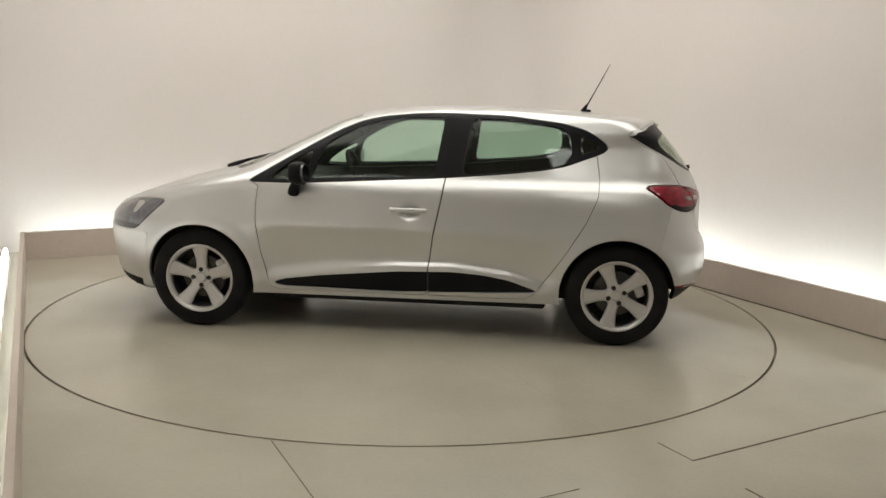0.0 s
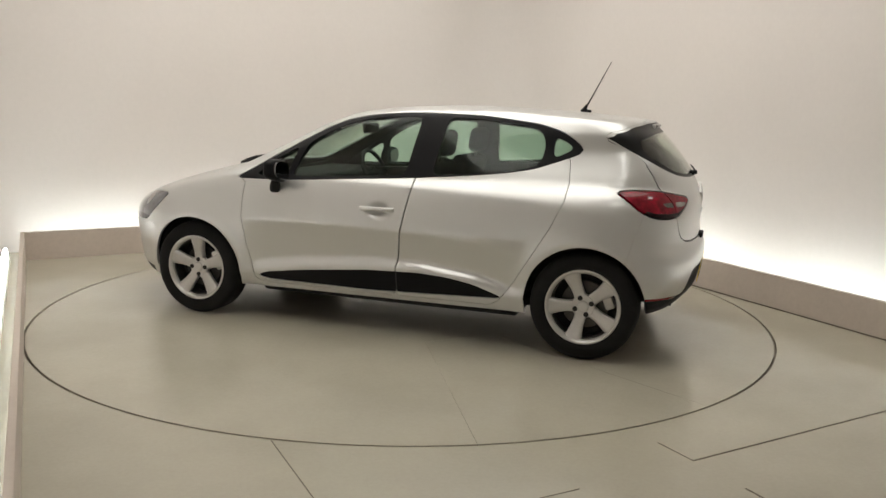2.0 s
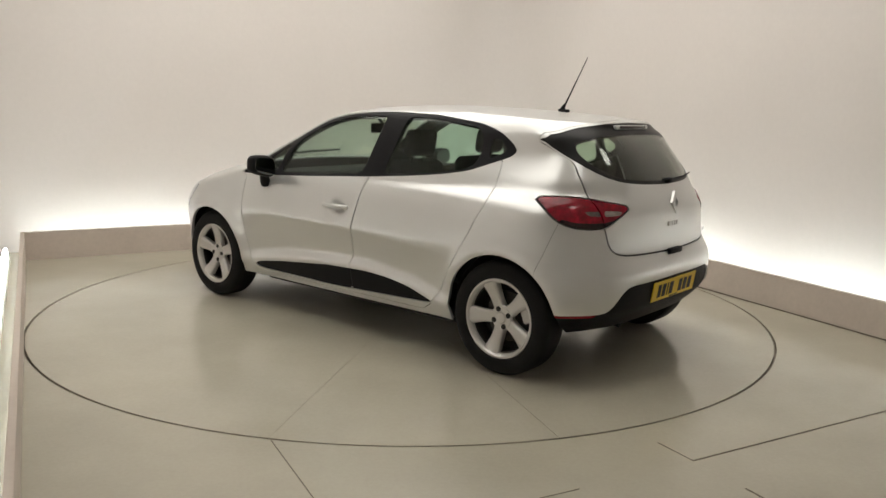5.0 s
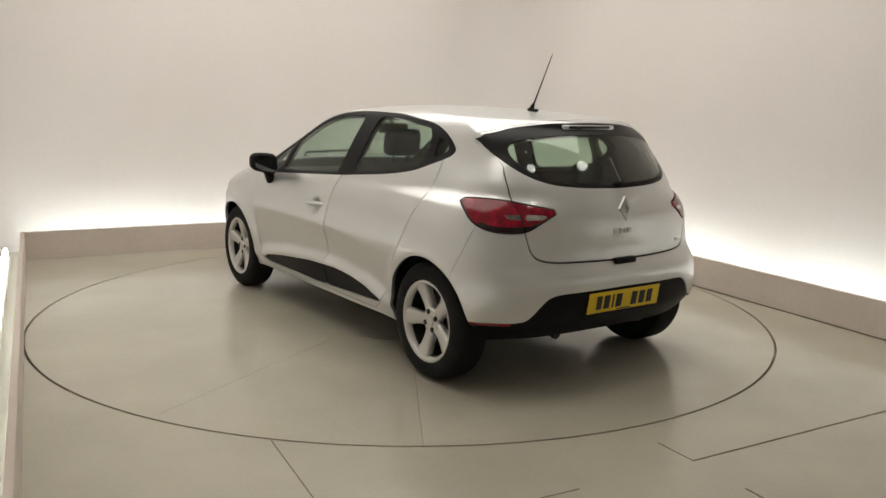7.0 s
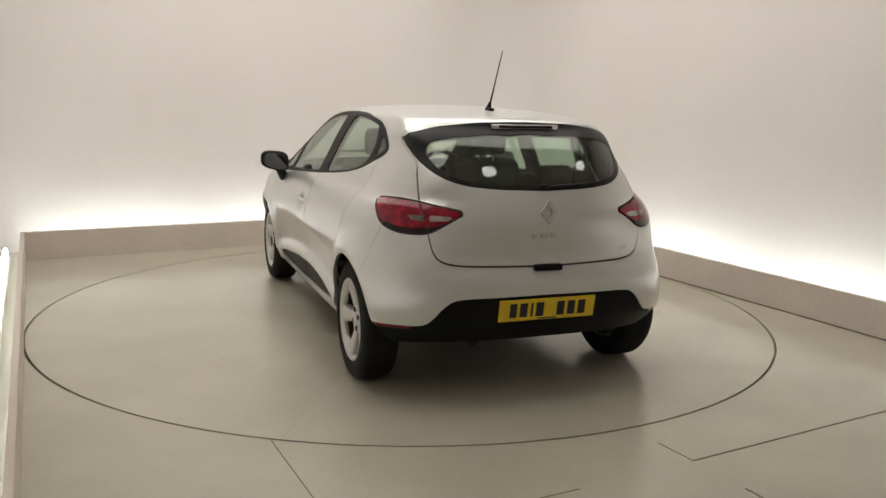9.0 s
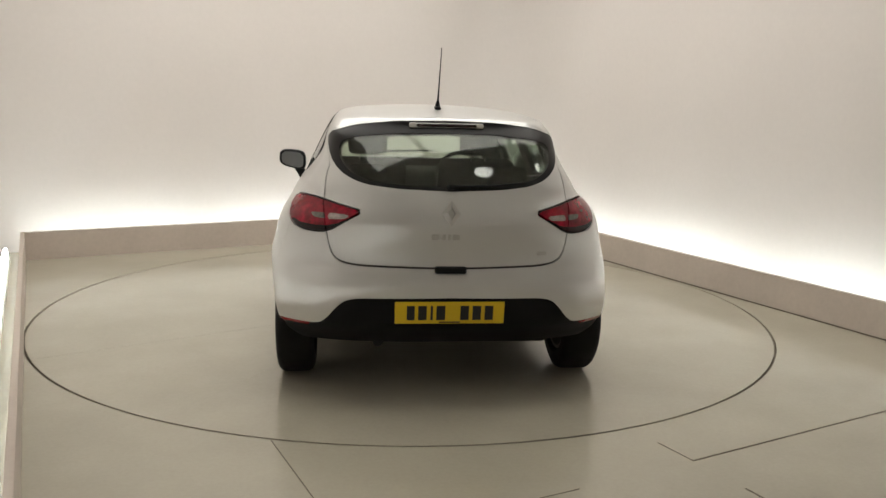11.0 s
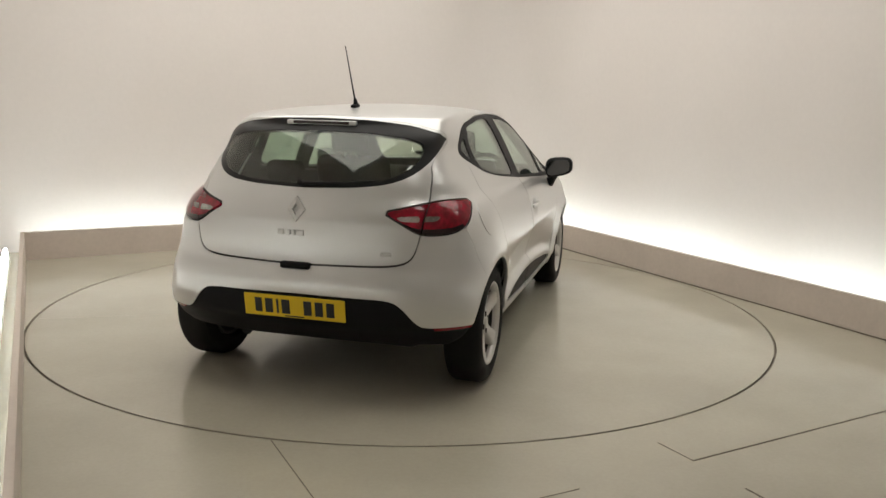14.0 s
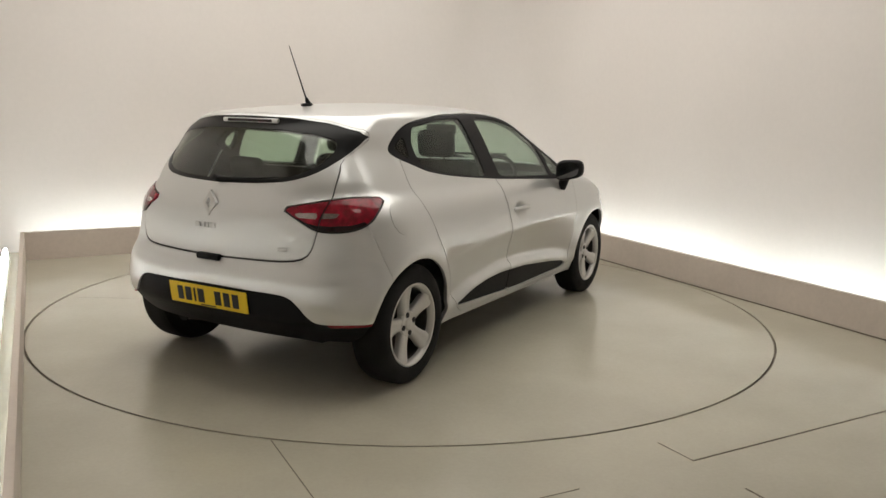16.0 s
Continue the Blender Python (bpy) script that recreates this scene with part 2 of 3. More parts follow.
    # cove tubes behind the ledges
    for a, b, out in [(e[1], e[2], e[3]) for e in ends]:
        length = (b - a).length
        count = max(1, int(length / 1.5))
        for i in range(count):
            p = a + (b - a) * ((i + .04) / count) + out * 0.15
            q = a + (b - a) * ((i + .96) / count) + out * 0.15
            rig = tagged(new("cove_light"), "white fluorescent tube behind the low ledge", "light", "cove lights")
            rig.location = (*((p + q) / 2), 0)
            bm = bmesh.new()
            tube(bm, [(*(p - (p + q) / 2), 0.11), (*(q - (p + q) / 2), 0.11)], 0.02, 8)
            part("tube", bm, M_COVE, rig)
            bm = bmesh.new()
            ang = math.atan2((q - p).y, (q - p).x)
            box(bm, 0, 0, 0.04, (q - p).length, 0.06, 0.08, 0.005, Matrix.Rotation(ang, 4, "Z"))
            part("batten", bm, M_PAPER, rig, smooth=False)
    # round studio lamps in a ring under the ceiling
    first = None
    for a, r in ((-145, 3.3), (-67, 3.05), (-25, 3.5)):
        place = pose(r * math.cos(radians(a)), r * math.sin(radians(a)), CEIL_Z - 0.05)
        if first:
            copy_thing(first, place)
            continue
        first = rig = tagged(new("round_lamp"), "round white studio lamp under the ceiling", "light", "round studio lamps")
        bm = bmesh.new()
        rr = [[bm.verts.new((q * math.cos(2 * math.pi * k / 40), q * math.sin(2 * math.pi * k / 40), z)) for k in range(40)] for q, z in ((.22, .0), (.19, -.012), (.10, -.02))]
        for u, v in zip(rr, rr[1:]):
            for k in range(40):
                bm.faces.new((u[k], u[(k + 1) % 40], v[(k + 1) % 40], v[k]))
        bm.faces.new(rr[-1])
        part("diffuser", bm, M_LAMP, rig)
        bm = bmesh.new()
        rr = [[bm.verts.new((q * math.cos(2 * math.pi * k / 40), q * math.sin(2 * math.pi * k / 40), z)) for k in range(40)] for q, z in ((.225, -.02), (.24, -.02), (.24, .05), (.225, .05))]
        for u, v in zip(rr, rr[1:] + rr[:1]):
            for k in range(40):
                bm.faces.new((u[k], u[(k + 1) % 40], v[(k + 1) % 40], v[k]))
        part("housing", bm, M_TRIM_METAL, rig)
        rig.matrix_basis = place
    # invented grid of unseen glowing panels, added as soft overhead fill
    first = None
    for i in range(3):
        for j in range(3):
            p = Vector((-1.5 + 1.5 * i, -1.40 + 1.65 * j, 0))
            p.rotate(Euler((0, 0, radians(24.5))))
            place = pose(p.x, p.y, CEIL_Z - 0.04, 0, 0, 24.5)
            if first:
                copy_thing(first, place)
                continue
            first = rig = tagged(new("fill_panel"), "added unseen luminous fill panel in a thin metal frame", "light", "ceiling lights")
            bm = bmesh.new()
            box(bm, 0, 0, 0, 1.4, 1.6, 0.02, 0.004)
            part("diffuser", bm, M_FILL_PANEL, rig, smooth=False)
            for sx, sy, lx, ly in ((0, .81, 1.44, .02), (0, -.81, 1.44, .02), (.71, 0, .02, 1.6), (-.71, 0, .02, 1.6)):
                bm = bmesh.new()
                box(bm, sx, sy, 0.01, lx, ly, 0.06, 0.004)
                part("frame", bm, M_TRIM_METAL, rig, smooth=False)
            rig.matrix_basis = place
    # hatch joints in the floor
    def joint(p, q, w=0.010):
        p, q = Vector(p), Vector(q)
        d = (q - p).normalized()
        s = Vector((d.y, -d.x)) * w / 2
        bm = bmesh.new()
        prism(bm, [tuple(p + s), tuple(p - s), tuple(q - s), tuple(q + s)], 0.0002, 0.0015)
        tagged(part("floor_joint", bm, M_GAP, smooth=False), "thin dark joint between floor panels", "floor joint", kind="structure")
    joint((-0.568, -2.396), (0.06, -3.76), 0.004)
    joint((1.193, -2.573), (3.60, -1.35), 0.009)
    joint((1.193, -2.573), (1.100, -2.39), 0.004)
    joint((1.313, -2.821), (1.60, -3.44), 0.008)
    joint((0.50, -2.91), (0.665, -2.832), 0.005)


studio()


def turntable():
    rig = tagged(new("turntable"), "large round beige turntable set flush in the studio floor", "turntable")
    n = 160
    r1, a0, a1, j = 2.440, radians(119), radians(149), .0013
    bm = bmesh.new()
    arc = [(r1 * math.cos(a), r1 * math.sin(a)) for a in [a1 + (2 * math.pi - a1 + a0) * i / n for i in range(n + 1)]]
    prism(bm, [(.9 * math.cos(a0), .9 * math.sin(a0)), (.9 * math.cos(a1), .9 * math.sin(a1))] + arc, -0.04, 0.0)
    part("plate", bm, M_DISC, rig, "beige painted round plate", smooth=False)
    bm = bmesh.new()
    d0, d1 = j / .9, j / r1
    prism(bm, [(.902 * math.cos(a0 + d0), .902 * math.sin(a0 + d0))] + [(r1 * math.cos(a), r1 * math.sin(a)) for a in [a0 + d1 + (a1 - a0 - 2 * d1) * i / 16 for i in range(17)]] + [(.902 * math.cos(a1 - d0), .902 * math.sin(a1 - d0))], -0.04, -0.0004)
    part("hatch", bm, M_DISC, rig, "beige removable segment of the plate", smooth=False)
    return rig


table = turntable()


# ---- the car: one smooth skin, cut into panels ----
def pchip(rows):
    """Smooth monotone curve through (z, value) rows, in the square root of the depth under the roof."""
    rows = sorted(((math.sqrt(max(0.0, 1.42 - z)), v) for z, v in rows))
    xs, ys = np.array([r[0] for r in rows]), np.array([r[1] for r in rows])
    h, d = np.diff(xs), np.diff(ys) / np.diff(xs)
    m = np.zeros(len(xs))
    for i in range(1, len(xs) - 1):
        if d[i - 1] * d[i] > 0:
            w1, w2 = 2 * h[i] + h[i - 1], h[i] + 2 * h[i - 1]
            m[i] = (w1 + w2) / (w1 / d[i - 1] + w2 / d[i])
    m[0], m[-1] = d[0], d[-1]

    def f(q):
        i = int(min(max(np.searchsorted(xs, q) - 1, 0), len(h) - 1))
        t = (q - xs[i]) / h[i]
        return ((1 + 2 * t) * (1 - t) ** 2 * ys[i] + t * (1 - t) ** 2 * h[i] * m[i] + t * t * (3 - 2 * t) * ys[i + 1] + t * t * (t - 1) * h[i] * m[i + 1])
    return f


REAR = pchip([(.17, -1.60), (.25, -1.74), (.33, -1.83), (.40, -1.880), (.50, -1.897), (.57, -1.901), (.61, -1.893), (.64, -1.878), (.67, -1.866), (.72, -1.862), (.80, -1.866), (.87, -1.867), (.905, -1.860),
              (.93, -1.850), (1.0, -1.817), (1.066, -1.781), (1.13, -1.738), (1.2, -1.682), (1.27, -1.616), (1.31, -1.573), (1.326, -1.560), (1.338, -1.566), (1.350, -1.568), (1.358, -1.545), (1.366, -1.46), (1.376, -1.34), (1.390, -1.16), (1.402, -.96), (1.415, -.62), (1.42, -.35)])
FRONT = pchip([(.17, 2.00), (.22, 2.07), (.30, 2.105), (.40, 2.125), (.55, 2.14), (.65, 2.12), (.72, 2.06), (.76, 1.97), (.80, 1.86), (.855, 1.70), (.92, 1.48), (.97, 1.29), (1.0, 1.17),
               (1.02, 1.12), (1.193, .76), (1.338, .44), (1.375, .30), (1.397, .13), (1.414, -.13), (1.42, -.35)])
WIDTH = pchip([(.17, .74), (.22, .79), (.30, .822), (.40, .84), (.50, .85), (.60, .857), (.665, .861), (.70, .858), (.80, .840), (.88, .819), (.93, .795), (.98, .757), (1.05, .725), (1.177, .665), (1.30, .60),
               (1.36, .555), (1.385, .50), (1.40, .42), (1.414, .24), (1.42, 0)])
TAPER = pchip([(.17, .02), (.80, .02), (.93, .03), (1.0, .06), (1.177, .11), (1.28, .07), (1.42, .05)])
CR = pchip([(.17, .42), (.40, .42), (.55, .48), (.85, .56), (.95, .54), (1.05, .42), (1.15, .34), (1.28, .30), (1.35, .40), (1.38, .5), (1.42, .1)])
CF = pchip([(.17, .8), (.50, .9), (.70, .85), (.76, .72), (.85, .56), (.95, .50), (1.02, .45), (1.2, .42), (1.34, .38), (1.38, .4), (1.42, .1)])
NR = pchip([(.17, 3.0), (.45, 3.0), (.70, 2.6), (1.0, 2.5), (1.3, 2.6), (1.38, 2.2), (1.42, 2.1)])
NF = pchip([(.17, 2.3), (.72, 2.3), (.82, 2.7), (1.3, 2.8), (1.38, 2.2), (1.42, 2.1)])
AXLE = 1.2945


def relief(x, y, z):
    """Sculpted flanks: hollow above the sill, shoulder over the rear wheel, flared arches."""
    side = min(1.0, max(0.0, (y - .45) / .25))
    mid = 1 / (1 + math.exp(-(x + .93) / .045)) * 1 / (1 + math.exp((x - .86) / .045))
    low = float(np.interp(x, [-.85, -.65, -.3, .05, .5, .85], [.33, .40, .445, .435, .395, .33])) - .01
    top = float(np.interp(x, [-.95, -.7, -.3, .2, .9], [.60, .625, .66, .675, .675]))
    t = (z - low) / (top - low)
    k = 0.0
    if 0 < t < 1:
        k = min(1.0, t / .24)
        k = k * k * (3 - 2 * k)
        if t > .24:
            u = (t - .24) / .76
            k = 1 - u * u * (3 - 2 * u) * .25 - .75 * u ** 1.8
    dy = -.038 * k * mid
    dy += .016 * math.exp(-((x + 1.33) / .38) ** 2 - ((z - .80) / .13) ** 2)
    for ax in (-AXLE, AXLE):
        r = math.hypot(x - ax, z - .31)
        dy += .020 * math.exp(-((r - .36) / .06) ** 2) * (1 if z > .3 else .5)
    dy -= .028 * math.exp(-(((x + .03) / .064) ** 2 + ((z - .779) / .040) ** 2) ** 2)
    return dy * side


def skin():
    zs = [0.17 + .0066 * i for i in range(171)]
    qs = [math.sqrt(1.42 - z) for z in zs]
    q0 = qs[-1]
    qs += [q0 + (0.012 - q0) * (i + 1) / 26 for i in range(26)]
    rows = []
    for q in qs:
        z = 1.42 - q * q
        xr, xf, w = REAR(q), FRONT(q), WIDTH(q)
        span = xf - xr
        cr, cf = CR(q), CF(q)
        k = min(1.0, .92 * span / (cr + cf))
        cr, cf, nr, nf, tp = cr * k, cf * k, NR(q), NF(q), TAPER(q)
        pts = []

        def put(x, f):
            run = min(1.2, max(0.0, (-.4 - x) / 1.1)) ** 1.3
            y = w * (1 - tp * run) * f
            pts.append((x, y + relief(x, y, z), z))
        a, b, c = 56, 150, 44
        for i in range(a):
            ph = (i / a) ** 1.15 * math.pi / 2
            put(xr + cr - cr * math.cos(ph) ** (2 / nr), math.sin(ph) ** (2 / nr))
        for i in range(b):
            put(xr + cr + (span - cr - cf) * i / b, 1.0)
        for i in range(c + 1):
            ph = math.pi / 2 - (i / c) * math.pi / 2
            put(xf - cf + cf * max(0.0, math.cos(ph)) ** (2 / nf), max(0.0, math.sin(ph)) ** (2 / nf))
        pts[0], pts[-1] = (pts[0][0], 0.0, z), (pts[-1][0], 0.0, z)
        rows.append(pts)
    g = np.array(rows)
    nl, nc = g.shape[:2]
    # a little smoothing of the levels takes out waves between the control rows
    for _ in range(4):
        s = g.copy()
        s[1:-1] = .25 * g[:-2] + .5 * g[1:-1] + .25 * g[2:]
        g = s
    g[:, 0, 1] = 0
    g[:, -1, 1] = 0
    du = np.gradient(g, axis=1)
    dv = np.gradient(g, axis=0)
    nrm = np.cross(du, dv)
    nrm /= np.maximum(np.linalg.norm(nrm, axis=2, keepdims=True), 1e-9)
    c = g - np.array([-.1, 0, .7])
    flip = np.where((nrm * c).sum(2) < 0, -1.0, 1.0)
    nrm *= np.sign(np.median(flip))
    nrm[:, 0, 1] = 0
    nrm[:, -1, 1] = 0
    V = np.concatenate([g.reshape(-1, 3), nrm.reshape(-1, 3)], 1)
    V = np.concatenate([V, [[-.35, 0, 1.42, 0, 0, 1]]])
    T = []
    for i in range(nl - 1):
        for j in range(nc - 1):
            p = i * nc + j
            T += [(p, p + 1, p + nc + 1), (p, p + nc + 1, p + nc)]
    top = len(V) - 1
    for j in range(nc - 1):
        T.append(((nl - 1) * nc + j, (nl - 1) * nc + j + 1, top))
    return V, np.array(T)


class Sheet:
    """Triangles on shared vertices (place and normal), which can be cut along a curve f = 0."""
    def __init__(self, V, T):
        self.V, self.T = V, T

    def cut(self, field):
        V, T = self.V, self.T
        if not len(T):
            return Sheet(V, T), Sheet(V, T)
        f = field(V[:, :3])
        f = np.where(np.abs(f) < 1e-5, 1e-5, f)
        s = f[T] < 0
        cnt = s.sum(1)
        inside, outside = [tuple(t) for t in T[cnt == 3]], [tuple(t) for t in T[cnt == 0]]
        extra, seen, base = [], {}, len(V)

        def mid(a, b):
            k = (a, b) if a < b else (b, a)
            if k not in seen:
                t = f[k[0]] / (f[k[0]] - f[k[1]])
                extra.append(V[k[0]] + t * (V[k[1]] - V[k[0]]))
                seen[k] = base + len(extra) - 1
            return seen[k]
        for t in T[(cnt == 1) | (cnt == 2)]:
            t = list(t)
            neg = [f[i] < 0 for i in t]
            lone = neg.index(True) if sum(neg) == 1 else neg.index(False)
            a, b, c = t[lone], t[(lone + 1) % 3], t[(lone + 2) % 3]
            ab, ac = mid(a, b), mid(a, c)
            one, two = [(a, ab, ac)], [(ab, b, c), (ab, c, ac)]
            if neg[lone]:
                inside += one
                outside += two
            else:
                outside += one
                inside += two
        W = np.concatenate([V, np.array(extra)]) if extra else V
        return Sheet(W, np.array(inside, int).reshape(-1, 3)), Sheet(W, np.array(outside, int).reshape(-1, 3))

    def panel(self, field, gap=0.0035):
        """The piece inside the curve, the rest, and the narrow strip between."""
        a, rest = self.cut(lambda P: field(P) + gap)
        strip, rest = rest.cut(lambda P: field(P) - gap)
        return a, rest, strip


def poly_field(poly, u, v, *gates):
    """Signed distance to a closed outline in two coordinates; gates are further fields that must be negative."""
    A = np.array(poly, float)
    B = np.roll(A, -1, 0)

    def f(P):
        p = np.stack([u(P), v(P)], 1)
        best = np.full(len(p), 1e9)
        ins = np.zeros(len(p), bool)
        for a, b in zip(A, B):
            e = b - a
            t = np.clip(((p - a) @ e) / (e @ e), 0, 1)
            best = np.minimum(best, np.hypot(*(p - a - t[:, None] * e).T))
            c = (a[1] > p[:, 1]) != (b[1] > p[:, 1])
            with np.errstate(divide="ignore", invalid="ignore"):
                xi = a[0] + (p[:, 1] - a[1]) / (b[1] - a[1]) * e[0]
            ins ^= c & (p[:, 0] < xi)
        d = np.where(ins, -best, best)
        for g in gates:
            d = np.maximum(d, g(P))
        return d
    return f


def rounded(poly, times=2):
    """Cuts the corners of an outline twice, for soft corners."""
    for _ in range(times):
        out = []
        for i, a in enumerate(poly):
            b = poly[(i + 1) % len(poly)]
            k = min(.25, .025 / max(1e-6, math.dist(a, b)))
            out += [(a[0] + k * (b[0] - a[0]), a[1] + k * (b[1] - a[1])), (b[0] + k * (a[0] - b[0]), b[1] + k * (a[1] - b[1]))]
        poly = out
    return poly


def X(P): return P[:, 0]
def Y(P): return P[:, 1]
def Z(P): return P[:, 2]
def REARWARD(P): return P[:, 0] + 1.30
def SIDE(P): return .30 - P[:, 1]
def LAMPANG(P): return np.degrees(np.arctan2(P[:, 1], np.maximum(-(P[:, 0] + 1.3), .001))) / 100


def shell(name, sheet, material, parent, thick=0.02, mirror=None, out=0.0, label="", lining=None):
    """A solid panel from a sheet. mirror: None, 'both' (welded over the middle) or 'right'."""
    used, inv = np.unique(sheet.T, return_inverse=True)
    if not len(used):
        return None
    V, T = sheet.V[used], inv.reshape(-1, 3)
    n = V[:, 3:] / np.maximum(np.linalg.norm(V[:, 3:], axis=1, keepdims=True), 1e-9)
    P = V[:, :3] + out * n
    flipper = np.array([1, -1, 1])
    if mirror == "right":
        P, n, T = P * flipper, n * flipper, T[:, ::-1]
    if mirror == "both":
        on = np.abs(V[:, 1]) < 1e-6
        idx = np.arange(len(P))
        other = np.where(on, idx, len(P) + np.cumsum(~on) - 1)
        P2, n2 = P[~on] * flipper, n[~on] * flipper
        T = np.concatenate([T, other[T][:, ::-1]])
        P, n = np.concatenate([P, P2]), np.concatenate([n, n2])
    # face the triangles outward
    fn = np.cross(P[T[:, 1]] - P[T[:, 0]], P[T[:, 2]] - P[T[:, 0]])
    bad = (fn * n[T].mean(1)).sum(1) < 0
    T[bad] = T[bad][:, ::-1]
    k = len(P)
    inner = P - thick * n
    edges = {}
    for a, b, c in T.tolist():
        for e in ((a, b), (b, c), (c, a)):
            edges[e] = edges.get(e, 0) + 1
    rim = [e for e in edges if (e[1], e[0]) not in edges]
    verts = np.concatenate([P, inner])
    norms = np.concatenate([n, -n])
    faces = [tuple(t) for t in T.tolist()] + [tuple(k + i for i in t[::-1]) for t in T.tolist()]
    mids = [0] * len(T) + [1 if lining else 0] * len(T)
    ev, en = [], []
    base = 2 * k
    for a, b in rim:
        e = P[b] - P[a]
        m = np.cross(e, n[a])
        m /= max(np.linalg.norm(m), 1e-9)
        ev += [P[a], P[b], inner[b], inner[a]]
        en += [m] * 4
        faces.append((base + 1, base, base + 3, base + 2))
        mids.append(0)
        base += 4
    if ev:
        verts, norms = np.concatenate([verts, ev]), np.concatenate([norms, en])
    ob = mesh_ob(name, verts, faces, [material] + ([lining] if lining else []), parent, label)
    ob.data.polygons.foreach_set("material_index", mids)
    ob.data.normals_split_custom_set_from_vertices([tuple(v) for v in norms])
    return ob


DLO = [(1.0, .925), (.778, 1.062), (.579, 1.18), (.45, 1.25), (.309, 1.312), (.2, 1.337), (.099, 1.352), (-.08, 1.366), (-.252, 1.37), (-.602, 1.362), (-.947, 1.324), (-1.08, 1.287), (-1.16, 1.243), (-1.222, 1.19),
       (-1.20, 1.160), (-1.153, 1.140), (-.953, 1.067), (-.8, 1.04), (-.618, 1.018), (-.211, .982), (.41, .943), (.689, .928)]
GLASS_FRONT = [(.60, .955), (.575, 1.03), (.525, 1.165), (.42, 1.228), (.30, 1.284), (.2, 1.313), (.05, 1.338), (-.215, 1.350), (-.165, .994)]
GLASS_QUARTER = [(.86, .95), (.74, 1.055), (.585, 1.145), (.61, 1.06), (.64, .95)]
GLASS_REAR = [(-.335, 1.005), (-.385, 1.350), (-.60, 1.343), (-.95, 1.302), (-1.0, 1.22), (-.985, 1.105), (-.92, 1.072), (-.78, 1.047), (-.60, 1.028)]
GLASS_TINY = [(-1.045, 1.255), (-1.11, 1.235), (-1.165, 1.192), (-1.12, 1.162), (-1.05, 1.13)]
REAR_GLASS = [(0, 1.347), (.25, 1.341), (.45, 1.318), (.587, 1.275), (.582, 1.2), (.553, 1.132), (.492, 1.078), (.40, 1.045), (.25, 1.03), (0, 1.022), (-.3, 1.022), (-.3, 1.347)]
REAR_PANE = [(0, 1.288), (.25, 1.283), (.43, 1.265), (.515, 1.243), (.53, 1.19), (.505, 1.13), (.45, 1.088), (.37, 1.062), (.25, 1.048), (0, 1.040), (-.3, 1.040), (-.3, 1.288)]
TAILGATE = [(-.3, .665), (.0, .665), (.43, .674), (.51, .684), (.555, .715), (.578, .80), (.596, .95), (.585, 1.08), (.565, 1.14), (.586, 1.2), (.59, 1.283), (.45, 1.326), (.25, 1.352), (0, 1.362), (-.3, 1.362)]
LAMP = [(.805, .968), (.70, .976), (.60, .970), (.50, .950), (.386, .926), (.452, .874), (.512, .824), (.57, .818), (.64, .826), (.70, .860), (.75, .920)]
LAMP_CLEAR = [(.52, .909), (.45, .905), (.436, .900), (.452, .885), (.52, .880)]
LAMP_CLEAR_OUTER = [(.60, .905), (.50, .909), (.50, .880), (.58, .884)]
LAMP_BASE = [(.36, .80), (.43, .896), (.48, .862), (.512, .852), (.56, .848), (.63, .852), (.68, .868), (.70, .80)]
DIFFUSER = [(-.3, .53), (.0, .53), (.42, .525), (.485, .516), (.53, .482), (.585, .412), (.62, .390), (1.0, .385), (1.0, .1), (-.3, .1)]
REFLECTOR = [(.655, .400), (.815, .399), (.82, .374), (.665, .372)]
FRONT_DOOR = [(.97, .94), (.915, .90), (.922, .80), (.922, .69), (.895, .50), (.842, .285), (.80, .262), (-.12, .262), (-.146, .29), (-.146, .44), (-.172, .628), (-.215, .85), (-.236, .99), (-.2, 1.0)]
REAR_DOOR = [(-.24, .99), (-.219, .85), (-.176, .628), (-.150, .44), (-.150, .262), (-.74, .262), (-.80, .30), (-.88, .41), (-.974, .557), (-1.09, .75), (-1.155, .90), (-1.165, 1.0), (-1.15, 1.13), (-1.12, 1.14), (-.6, 1.03)]
TRIM = [(.833, .300), (.76, .331), (.5, .366), (.05, .409), (-.298, .42), (-.48, .408), (-.643, .38), (-.80, .325), (-.81, .312), (-.78, .306), (-.646, .300), (.048, .274), (.761, .281)]
HEADLAMP = [(1.50, .800), (1.62, .800), (1.75, .785), (1.88, .755), (1.97, .70), (2.02, .645), (2.02, .605), (1.93, .592), (1.80, .592), (1.73, .600), (1.64, .68)]
HEADLAMP_LOW = [(1.60, .50), (1.60, .62), (1.80, .632), (1.95, .630), (2.05, .635), (2.05, .50)]
HEADLAMP_STREAK = [(1.665, .775), (1.74, .772), (1.745, .745), (1.77, .70), (1.75, .692), (1.69, .745)]


def arch(P):
    d = np.minimum(np.hypot(P[:, 0] - AXLE, P[:, 2] - .31), np.hypot(P[:, 0] + AXLE, P[:, 2] - .31)) - .347
    return np.maximum(d, .45 - P[:, 1])


def bottom(P):
    x, z = P[:, 0], P[:, 2]
    low = np.interp(x, [-2.0, -1.7, -1.5, -1.0, 1.0, 1.55, 1.75, 2.2], [.275, .275, .262, .235, .228, .22, .185, .19])
    return z - low


